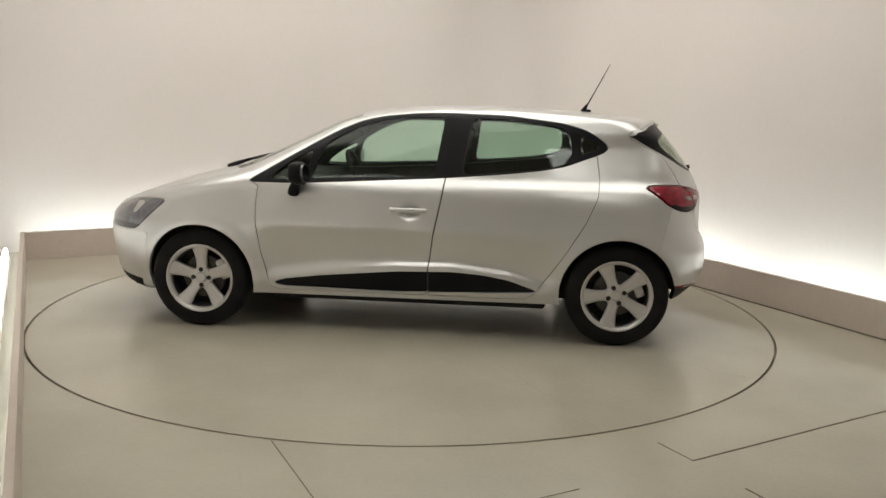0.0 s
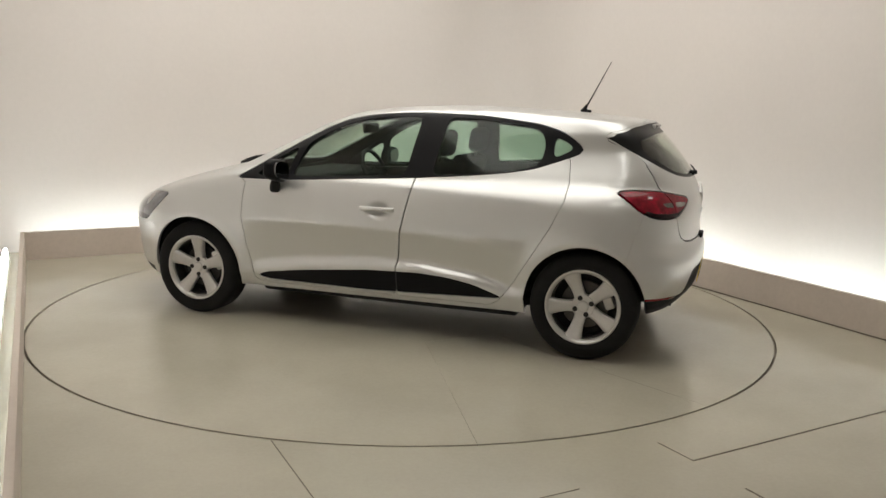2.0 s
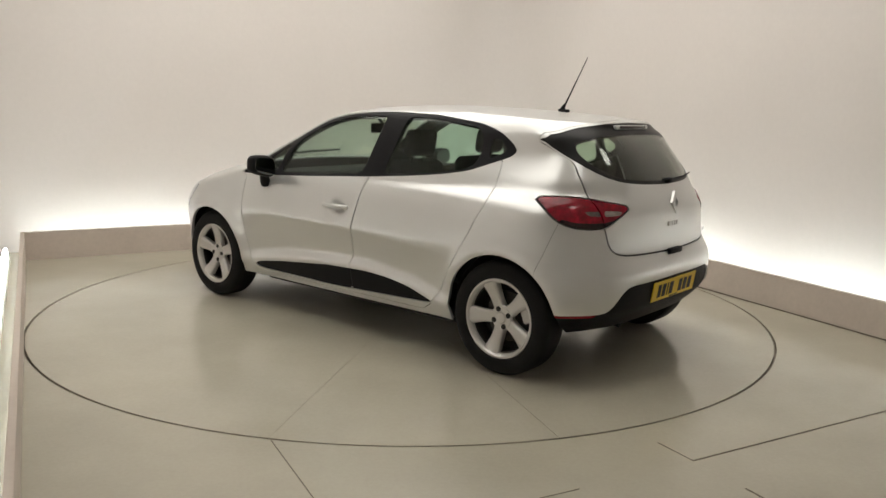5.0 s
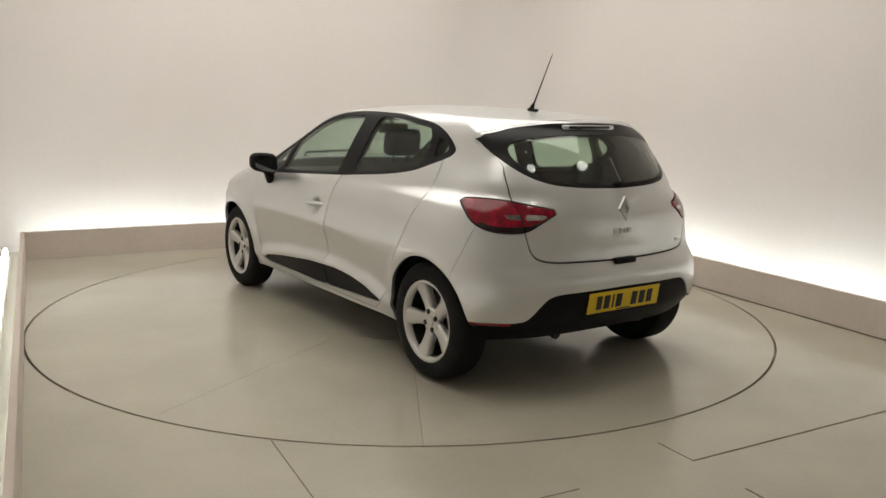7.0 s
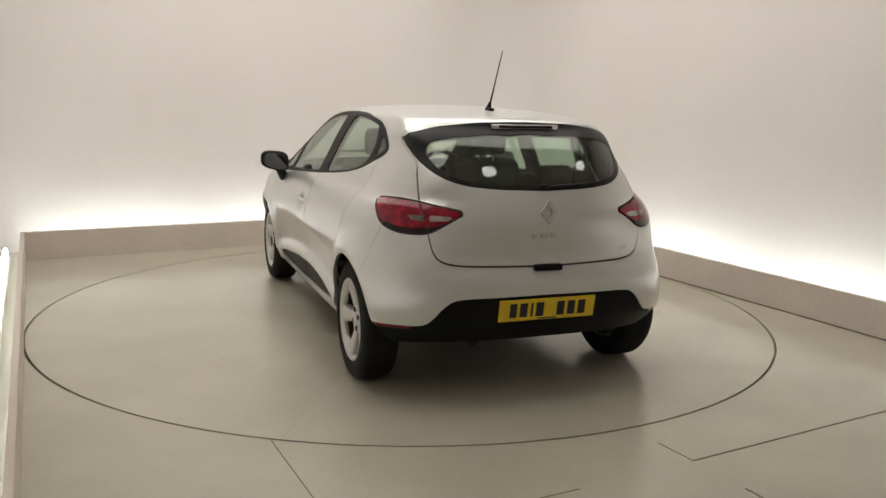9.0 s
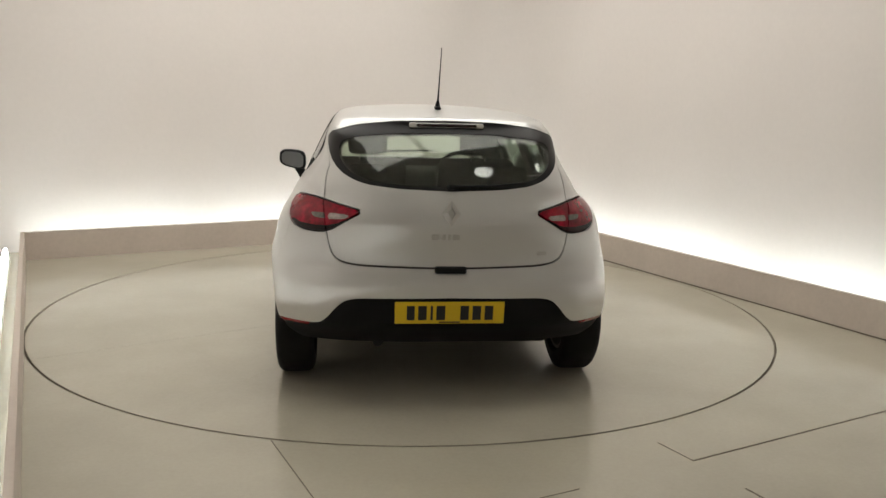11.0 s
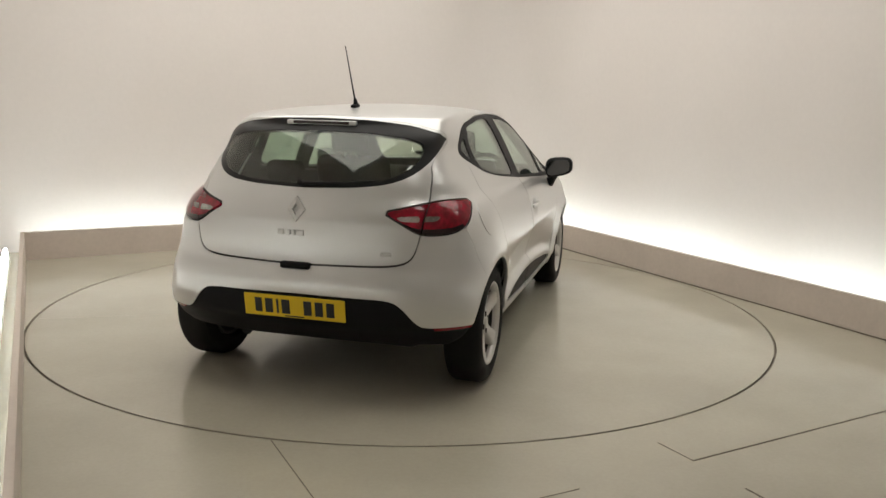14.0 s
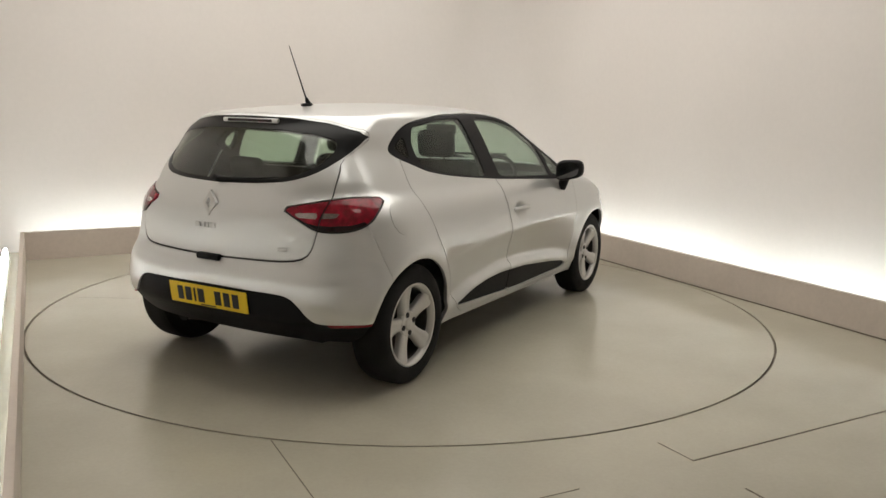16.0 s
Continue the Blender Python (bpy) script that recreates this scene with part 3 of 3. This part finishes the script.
def car():
    rig = tagged(new("hatchback_car"), "silver five-door hatchback parked on the turntable", "car")
    s = Sheet(*skin())
    _, s = s.cut(bottom)
    _, s = s.cut(arch)
    gaps = []

    def take(field, gap=.0035):
        nonlocal s
        a, s, strip = s.panel(field, gap)
        gaps.append(strip)
        return a

    def sides(name, sheet, material, thick, out=0.0, label="", lining=None, parents=None):
        made = []
        for i, m in enumerate((None, "right")):
            made.append(shell(name, sheet, material, parents[i] if parents else rig, thick, m, out, label, lining))
        return made
    # side windows
    dlo = take(poly_field(rounded(DLO), X, Z, SIDE), .002)
    for name, outline, g in (("door_window", GLASS_FRONT, M_GLASS), ("quarter_window", GLASS_QUARTER, M_GLASS), ("door_window", GLASS_REAR, M_GLASS_DARK), ("quarter_window", GLASS_TINY, M_GLASS_DARK)):
        pane, dlo = dlo.cut(poly_field(rounded(outline), X, Z, SIDE))
        sides(name, pane, g, .004, -.006, "tinted side window glass")
    sides("window_surround", dlo, M_BLACK, .03, -.002, "black window frame and pillars", M_INNER)
    # windscreen
    pane = take(poly_field([(-.2, 1.005), (.60, .99), (.575, 1.08), (.485, 1.335), (.3, 1.352), (-.2, 1.356)], Y, Z, lambda P: .15 - P[:, 0]), .002)
    shell("windscreen", pane, M_SCREEN, rig, .005, "both", -.003, "clear tinted windscreen")
    # rear lamps
    lamp = take(poly_field(rounded(LAMP, 1), LAMPANG, Z, REARWARD), .0045)
    inner_lamp, outer_lamp, strip = lamp.panel(poly_field(TAILGATE, Y, Z), .003)
    gaps.append(strip)
    for piece, clear_shape, lens in ((outer_lamp, LAMP_CLEAR_OUTER, M_CLEAR_DARK), (inner_lamp, LAMP_CLEAR, M_CLEAR)):
        base, red = piece.cut(poly_field(LAMP_BASE, LAMPANG, Z))
        clear, red = red.cut(poly_field(clear_shape, LAMPANG, Z))
        lamps = sides("tail_lamp", red, M_RED, .05, .004, "red tail lamp lens")
        if len(clear.T):
            sides("clear_lens", clear, lens, .05, .003, "clear reversing lamp lens", None, lamps)
        sides("lamp_base", base, M_DEEPRED, .05, .003, "dark smoked lamp edge", None, lamps)
    # tailgate
    gate_line = poly_field(rounded(TAILGATE, 1), Y, Z, lambda P: P[:, 0] + 1.34)
    gate = take(lambda P: gate_line(P) * np.interp(P[:, 2], [.69, .76, 1.10, 1.18], [.55, 1.0, 1.0, 4.0]), .0026)
    frame_, gate = gate.cut(poly_field(rounded(REAR_GLASS, 1), Y, Z))
    pane, frame_ = frame_.cut(poly_field(rounded(REAR_PANE, 2), Y, Z))
    tail = shell("tailgate", gate, M_PAINT, rig, .02, "both", 0, "silver tailgate", M_INNER)
    shell("rear_window_frame", frame_, M_FRIT, tail, .02, "both", -.002, "black rear window edge", M_INNER)
    shell("rear_window", pane, M_REAR_PANE, tail, .004, "both", -.004, "dark tinted rear window")
    # rear bumper
    bumper, s, strip = s.panel(lambda P: np.maximum(np.maximum(P[:, 0] + 1.60 - .28 * (.868 - P[:, 2]), P[:, 2] - .86), -P[:, 1] - 1), .0008)
    gaps.append(strip)
    black, bumper = bumper.cut(poly_field(rounded(DIFFUSER, 1), Y, Z))
    refl, black = black.cut(poly_field(REFLECTOR, Y, Z))
    rb = shell("rear_bumper", bumper, M_PAINT, rig, .02, "both", 0, "silver rear bumper", M_INNER)
    shell("diffuser", black, M_BLACK, rb, .03, "both", -.008, "black lower bumper panel")
    sides("reflector", refl, M_REFLECTOR, .02, 0, "narrow red reflector", None, (rb, rb))
    # doors
    for outline, label in ((FRONT_DOOR, "silver front door"), (REAR_DOOR, "silver rear door")):
        door = take(poly_field(outline, X, Z, SIDE), .0021)
        trim, door = door.cut(poly_field(rounded(TRIM, 1), X, Z))
        doors = sides("door", door, M_PAINT, .03, 0, label, M_INNER)
        sides("door_trim", trim, M_BLACK, .03, -.010, "black plastic door moulding", None, doors)
        if outline is FRONT_DOOR:
            front_doors = doors
    # front
    lamp = take(poly_field(rounded(HEADLAMP, 1), X, Z, lambda P: .38 - P[:, 1]), .002)
    low, lamp = lamp.cut(poly_field(HEADLAMP_LOW, X, Z))
    streak, lamp = lamp.cut(poly_field(rounded(HEADLAMP_STREAK, 1), X, Z))
    lamps = sides("headlamp", lamp, M_LAMPFACE, .05, .002, "clear headlamp with dark inside")
    sides("bezel", low, M_GLOSS, .05, .001, "black lower lamp edge", None, lamps)
    sides("lamp_reflector", streak, M_CHROME, .05, .002, "bright chrome reflector", None, lamps)
    hood = take(poly_field([(1.07, -.3), (1.07, .70), (1.4, .70), (1.72, .60), (1.93, .42), (1.96, -.3)], X, Y, lambda P: .74 - P[:, 2]), .003)
    shell("bonnet", hood, M_PAINT, rig, .02, "both", 0, "silver bonnet", M_INNER)
    fb, s, strip = s.panel(lambda P: np.maximum(1.62 + .25 * (.66 - P[:, 2]) - P[:, 0], P[:, 2] - .585), .0006)
    gaps.append(strip)
    lip, fb = fb.cut(lambda P: P[:, 2] - np.interp(P[:, 0], [1.6, 2.1], [.258, .295]))
    fbo = shell("front_bumper", fb, M_PAINT, rig, .02, "both", 0, "silver front bumper", M_INNER)
    shell("lip", lip, M_BLACK, fbo, .02, "both", -.004, "black lower bumper lip")
    # fuel flap on the right flank only
    flap, _ = s.cut(lambda P: np.maximum(np.hypot(P[:, 0] + 1.385, P[:, 2] - .865) - .078, SIDE(P)))
    shell("fuel_flap", flap, M_PAINT, rig, .004, "right", .003, "silver fuel flap")
    # roof apart from the sides, for its pale lining
    roof, s = s.cut(lambda P: np.maximum(1.335 - P[:, 2], P[:, 1] - .56))
    shell("roof", roof, M_PAINT, rig, .03, "both", 0, "silver roof", M_HEADLINER)
    shell("body_side", s, M_PAINT, rig, .02, "both", 0, "silver body sides and pillars", M_INNER)
    V, T = [], []
    base = 0
    for g in gaps:
        V.append(g.V)
        T.append(g.T + base)
        base += len(g.V)
    shell("panel_seal", Sheet(np.concatenate(V), np.concatenate(T)), M_GAPSEAL, rig, .004, "both", -.014, "black seals in the panel gaps")
    return rig, tail, rb, front_doors


the_car, tailgate_part, rear_bumper_part, front_door_parts = car()


def wheel(parent, x, side, spin):
    """One road wheel; side is +1 on the car's left, spin the angle of its first spoke."""
    spin = radians(spin)
    rig = new("wheel")
    rig.parent = parent
    rig.matrix_basis = pose(x, side * .745, .310) @ (Matrix() if side > 0 else pose(0, 0, 0, 0, 0, 180))
    bm = bmesh.new()
    lathe_y(bm, [(.212, .083), (.222, .094), (.240, .098), (.262, .097), (.283, .092), (.296, .084), (.304, .074), (.310, .060), (.3105, .03), (.3105, -.03), (.310, -.06), (.300, -.082), (.27, -.096), (.222, -.094), (.212, -.083), (.205, -.04), (.205, .04)], 72, close=True)
    part("tyre", bm, M_TYRE, rig, "black road tyre")
    bm = bmesh.new()
    lathe_y(bm, [(.196, .080), (.206, .090), (.215, .091), (.219, .086), (.216, .078), (.204, .070), (.199, .055), (.192, .055), (.192, .072)], 72, close=True)
    rim = part("rim", bm, M_ALLOY, rig, "silver five-spoke alloy rim")
    # barrel coloured darker than the rim, standing in for shade behind the spokes
    bm = bmesh.new()
    lathe_y(bm, [(.200, .054), (.200, -.08), (.186, -.08), (.186, .054)], 48, close=True)
    part("barrel", bm, M_STEEL, rig, "inside of the rim, coloured dark for recess shade")
    # spokes: flared at the hub and at the rim
    bm = bmesh.new()
    for k in range(5):
        a0 = 2 * math.pi * k / 5 + spin
        prev = None
        for i in range(9):
            t = i / 8
            r = .045 + t * .157
            w = .036 - .004 * math.sin(math.pi * min(1, t * 1.25)) + .017 * t * t
            yo = .056 + .026 * t ** 1.5
            ca, sa = math.cos(a0), math.sin(a0)
            row = []
            for u, dy in ((-1, -.012), (-.82, -.001), (-.35, .002), (0, -.002), (.35, .002), (.82, -.001), (1, -.012), (.9, -.040), (-.9, -.040)):
                px, pz = r, u * w
                row.append(bm.verts.new((px * ca - pz * sa, yo + dy, px * sa + pz * ca)))
            if prev:
                n = len(row)
                for j in range(n):
                    bm.faces.new((prev[j], prev[(j + 1) % n], row[(j + 1) % n], row[j]))
            else:
                bm.faces.new(row[::-1])
            prev = row
        bm.faces.new(prev)
    part("spokes", bm, M_ALLOY, rig, "five broad silver spokes", angle=50)
    bm = bmesh.new()
    rings = lathe_y(bm, [(.066, .020), (.070, .050), (.062, .060), (.034, .058), (.031, .060), (.028, .066), (.012, .069)], 40)
    bm.faces.new(rings[-1])
    part("hub_cap", bm, M_ALLOY, rig, "silver hub with round cap")
    for k in range(4):
        bm = bmesh.new()
        a = math.pi / 2 * k + spin
        rr = lathe_y(bm, [(.0145, .045), (.0145, .0630), (.012, .0640)], 12)
        bm.faces.new(rr[-1])
        bmesh.ops.translate(bm, verts=bm.verts[:], vec=(.05 * math.cos(a), 0, .05 * math.sin(a)))
        part("wheel_bolt", bm, M_SEAL, rig, "dark recessed wheel bolt")
    bm = bmesh.new()
    rr = lathe_y(bm, [(.05, .0), (.135, .0), (.138, -.004), (.138, -.020), (.135, -.024), (.05, -.024)], 48, close=True)
    part("brake_disc", bm, M_STEEL, rig, "grey steel brake disc")
    bm = bmesh.new()
    box(bm, -.128 * side, .004, .05, .055, .06, .13, .012, Matrix.Rotation(radians(22 * side), 4, "Y"))
    part("brake_caliper", bm, M_ALLOY, rig, "bare metal brake caliper")
    bm = bmesh.new()
    rr = lathe_y(bm, [(.19, -.03), (.05, -.04), (.05, -.07), (.19, -.075)], 40)
    part("back_plate", bm, M_DARK, rig)
    # dark wheel housing
    bm = bmesh.new()
    prof = [(.352, .02), (.352, -.13), (.20, -.15)]
    rows = []
    for r, y in prof:
        rows.append([bm.verts.new((r * math.cos(a), y, r * math.sin(a) * (1.0 if math.sin(a) > 0 else .6))) for a in [radians(4 + 172 * i / 32) for i in range(33)]])
    for a, b in zip(rows, rows[1:]):
        for j in range(32):
            bm.faces.new((a[j], a[j + 1], b[j + 1], b[j]))
    part("wheel_housing", bm, M_DARK, parent, "black wheel housing").matrix_basis = rig.matrix_basis.copy()


for ax, sd, first_spoke in ((-AXLE, 1, 68), (AXLE, 1, 90), (-AXLE, -1, 76), (AXLE, -1, 60)):
    wheel(the_car, ax, sd, first_spoke)


def car_details():
    car_ = the_car
    # under the floor
    bm = bmesh.new()
    # boxes hang low to block light and deepen the shade on the floor
    box(bm, 0.0, 0, .195, 1.75, 1.34, .05, .02)
    box(bm, -1.38, -.15, .305, .58, .80, .13, .04)
    box(bm, 1.50, 0, .225, .75, 1.05, .09, .02)
    box(bm, -.05, 0, .23, 2.5, 1.0, .05, .01)
    part("floor_pan", bm, M_DARK, car_, "black underbody", smooth=False)
    bm = bmesh.new()
    tube(bm, [(-AXLE, .70, .30), (-AXLE, -.70, .30)], .035, 10)
    part("axle", bm, M_DARK, car_)
    bm = bmesh.new()
    tube(bm, [(AXLE, .70, .30), (AXLE, -.70, .30)], .03, 10)
    part("axle", bm, M_DARK, car_)
    bm = bmesh.new()
    tube(bm, [(-1.2, .36, .30), (-1.55, .345, .29), (-1.68, .335, .295), (-1.75, .33, .278)], [.028, .028, .026, .026], 14)
    part("exhaust_pipe", bm, M_DARK, car_, "dark steel exhaust pipe")
    # number plate with plain bars
    dx, dz = -1.874 + 1.857, .402 - .514
    tilt = math.atan2(-dx, -dz)
    m = pose(-1.889, 0, .458, 0, -math.degrees(tilt), 0)
    bm = bmesh.new()
    box(bm, 0, 0, 0, .006, .520, .111, .003)
    plate = part("number_plate", bm, M_YELLOW, rear_bumper_part, "yellow rear number plate", smooth=False)
    plate.matrix_basis = m
    for y0, y1 in ((.205, .165), (.152, .108), (.092, .080), (.066, .020), (-.048, -.092), (-.106, -.150), (-.164, -.208)):
        bm = bmesh.new()
        box(bm, -.004, (y0 + y1) / 2, 0, .002, abs(y0 - y1) * .92, .072, .0005)
        part("plate_mark", bm, M_INK, plate, "black bar", smooth=False)
    bm = bmesh.new()
    box(bm, -.004, 0, -.047, .002, .10, .006)
    part("plate_mark", bm, M_INK, plate, "small black bar", smooth=False)
    # boot release
    bm = bmesh.new()
    box(bm, -1.866, 0, .660, .05, .15, .032, .009)
    part("boot_latch", bm, M_BLACK, tailgate_part, "black boot release in the tailgate edge")
    # lozenge badge
    bm = bmesh.new()
    bx = -1.860
    o = [(0, .064), (.046, 0), (0, -.064), (-.046, 0)]
    i_ = [(0, .026), (.016, 0), (0, -.026), (-.016, 0)]
    for k in range(4):
        a, b, c, d = o[k], o[(k + 1) % 4], i_[(k + 1) % 4], i_[k]
        bottom_ = [bm.verts.new((bx + .01, p[0], p[1])) for p in (a, b, c, d)]
        top_ = [bm.verts.new((bx - h, p[0] * .93 + .07 * e[0], p[1] * .93 + .07 * e[1])) for p, e, h in ((a, d, .004), (b, c, .004), (c, b, .009), (d, a, .009))]
        for u, v in ((0, 1), (1, 2), (2, 3), (3, 0)):
            bm.faces.new((bottom_[u], bottom_[v], top_[v], top_[u]))
        bm.faces.new(top_)
    bmesh.ops.remove_doubles(bm, verts=bm.verts[:], dist=1e-5)
    badge = part("badge", bm, M_CHROME, tailgate_part, "plain chrome lozenge badge", smooth=False)
    badge.matrix_basis = pose(-.002, 0, .925, 0, 8, 0)
    badge.location = (bx * (1 - math.cos(radians(8))) - .0, 0, .925 + bx * math.sin(radians(8)))
    for y0, w in ((.075, .034), (.035, .020), (.008, .014), (-.025, .034)):
        bm = bmesh.new()
        box(bm, -1.871, y0, .815, .006, w, .026, .003)
        part("lettering", bm, M_CHROME, tailgate_part, "plain chrome bar")
    bm = bmesh.new()
    box(bm, -1.842, -.44, .735, .006, .05, .018, .003, Matrix.Rotation(radians(14), 4, "Z"))
    part("lettering", bm, M_CHROME, tailgate_part, "plain chrome bar")
    # third brake lamp in the spoiler edge
    bm = bmesh.new()
    box(bm, -1.562, 0, 1.322, .03, .30, .016, .006)
    box_lamp = part("high_brake_lamp", bm, M_DEEPRED, tailgate_part, "dark red high brake lamp")
    bm = bmesh.new()
    box(bm, -1.560, 0, 1.322, .026, .37, .024, .008)
    part("lamp_surround", bm, M_PAINT, box_lamp)
    # rear wiper
    bm = bmesh.new()
    tube(bm, [(-1.812, 0, 1.042), (-1.805, -.10, 1.047), (-1.795, -.22, 1.052), (-1.768, -.36, 1.066)], [.009, .008, .006, .004], 8)
    tube(bm, [(-1.78, 0, 1.036), (-1.826, 0, 1.048)], [.019, .013], 14)
    part("rear_wiper", bm, M_BLACK, tailgate_part, "black rear wiper")
    # front wiper over the scuttle
    bm = bmesh.new()
    tube(bm, [(1.30, .25, .975), (1.22, .30, 1.00), (1.12, .34, 1.03), (1.08, -.2, 1.05)], [.012, .014, .010, .007], 8)
    part("front_wiper", bm, M_BLACK, car_, "black windscreen wiper")
    # aerial
    bm = bmesh.new()
    box(bm, 0, 0, .008, .07, .034, .018, .008)
    tube(bm, [(0.012, 0, .012), (-.002, 0, .045)], [.016, .008], 12)
    foot = part("aerial", bm, M_BLACK, car_, "black roof aerial")
    foot.matrix_basis = pose(-1.112, 0, 1.396, 0, -4, 0)
    bm = bmesh.new()
    tube(bm, [(-1.115, 0, 1.43), (-1.155, 0, 1.508), (-1.258, 0, 1.712)], [.0055, .004, .0022], 8)
    part("whip", bm, M_BLACK, car_, "thin black aerial whip")
    # door handles and mirrors
    for sd, door in zip((1, -1), front_door_parts):
        bm = bmesh.new()
        vs = box(bm, -.022, sd * .856, .789, .23, .022, .026, .009, segs=3)
        for v in vs:
            k = (v.co.x + .022) / .115
            v.co.y -= sd * .014 * k * k
        handle = part("door_handle", bm, M_PAINT, door, "silver door handle")
        # mirror head
        bm = bmesh.new()
        r = bmesh.ops.create_uvsphere(bm, u_segments=28, v_segments=18, radius=1)
        for v in r["verts"]:
            c = v.co.copy()
            for ax_ in range(3):
                c[ax_] = math.copysign(abs(c[ax_]) ** .6, c[ax_])
            px = .635 + c.x * .056
            if c.x < 0:
                px = .635 + c.x * .040
            taper = 1.1 - .34 * (c.y * sd * .5 + .5) * (1 if c.z < 0 else .35)
            v.co = Vector((px, sd * .898 + c.y * .098, .992 + c.z * .070 * taper + .01 * c.y * sd))
        head = part("wing_mirror", bm, M_BLACK, door, "black plastic wing mirror")
        bm = bmesh.new()
        tube(bm, [(.690, sd * .820, .868), (.683, sd * .834, .892), (.668, sd * .855, .92), (.648, sd * .874, .95)], [.036, .034, .028, .028], 12)
        part("mirror_stalk", bm, M_BLACK, head)
        bm = bmesh.new()
        ring = []
        for k in range(36):
            cy, cz = (math.copysign(abs(w) ** .6, w) for w in (math.cos(k * math.pi / 18), math.sin(k * math.pi / 18)))
            taper = 1.1 - .34 * (cy * sd * .5 + .5) * (1 if cz < 0 else .35)
            ring.append((sd * .898 + cy * .080, .992 + cz * .055 * taper + .01 * cy * sd))
        low_, high_ = ([bm.verts.new((x_, *p)) for p in ring] for x_ in (.603, .592))
        for k in range(36):
            bm.faces.new((low_[k], low_[(k + 1) % 36], high_[(k + 1) % 36], high_[k]))
        bm.faces.new(low_)
        bm.faces.new(high_)
        part("mirror_glass", bm, M_MIRROR, head, "silvered mirror glass", smooth=False)
    # cabin
    def seat(name, x, y, wide, back_h, heads, label):
        bm = bmesh.new()
        box(bm, x + .05, y, .47, .52, wide, .16, .05, Matrix.Rotation(radians(-6), 4, "Y"), 3)
        cushion = part("seat", bm, M_FABRIC, car_, label)
        bm = bmesh.new()
        box(bm, x - .28, y, .50 + back_h / 2, .14, wide, back_h, .05, Matrix.Rotation(radians(-16), 4, "Y"), 3)
        part("backrest", bm, M_FABRIC, cushion, "dark fabric backrest")
        for hy in heads:
            bm = bmesh.new()
            box(bm, x - .41, hy, .50 + back_h + .10, .09, .25 if len(heads) == 1 else .22, .17 if len(heads) == 1 else .12, .04, Matrix.Rotation(radians(-10), 4, "Y"), 3)
            tube(bm, [(x - .38, hy - .05, .50 + back_h - .04), (x - .41, hy - .05, .50 + back_h + .08)], .007, 6)
            tube(bm, [(x - .38, hy + .05, .50 + back_h - .04), (x - .41, hy + .05, .50 + back_h + .08)], .007, 6)
            part("headrest", bm, M_FABRIC, cushion, "dark fabric headrest")
    seat("front_seat", .12, .36, .50, .58, [.36], "dark fabric front seat")
    seat("front_seat", .12, -.36, .50, .58, [-.36], "dark fabric front seat")
    seat("rear_seat", -.78, 0, 1.22, .44, [.38, -.38], "dark fabric rear bench")
    bm = bmesh.new()
    box(bm, .88, 0, .80, .42, 1.40, .26, .07, None, 3)
    part("dashboard", bm, M_INNER, car_, "black dashboard")
    bm = bmesh.new()
    box(bm, -1.42, 0, .86, .50, 1.10, .03, .01)
    part("parcel_shelf", bm, M_INNER, car_, "black parcel shelf")
    bm = bmesh.new()
    c, ax1, ax2 = Vector((.52, -.36, .90)), Vector((0, 1, 0)), Vector((.42, 0, .91)).normalized()
    tube(bm, [c + .18 * (math.cos(a) * ax1 + math.sin(a) * ax2) for a in [2 * math.pi * i / 32 for i in range(32)]], .016, 8, close=True)
    tube(bm, [c - .17 * ax1, c + .17 * ax1], .02, 8)
    tube(bm, [c, c - .17 * ax2], .02, 8)
    tube(bm, [c, c + Vector((.28, 0, -.10))], .04, 10)
    part("steering_wheel", bm, M_INNER, car_, "black steering wheel")
    bm = bmesh.new()
    box(bm, .40, 0, 1.245, .03, .24, .07, .014)
    tube(bm, [(.40, 0, 1.27), (.46, 0, 1.32)], .012, 8)
    part("rear_view_mirror", bm, M_INNER, car_, "black rear-view mirror")


car_details()


def motions():
    turns = []
    ox, oy = -0.0785, -0.0636
    for i in range(33):
        t = i * .5
        s = (t - 8) / 8
        a = 2.0191 - 1.0035 * s - 0.0145 * s ** 2 + 0.0061 * s ** 3 + 0.0054 * s ** 4
        c, n = math.cos(a), math.sin(a)
        turns.append((t, pose(c * ox - n * oy, n * ox + c * oy, 0.0, 0, 0, math.degrees(a)), pose(0, 0, 0, 0, 0, math.degrees(a))))
    walk(the_car, [(t, m) for t, m, _ in turns])
    walk(table, [(t, m) for t, _, m in turns])


motions()
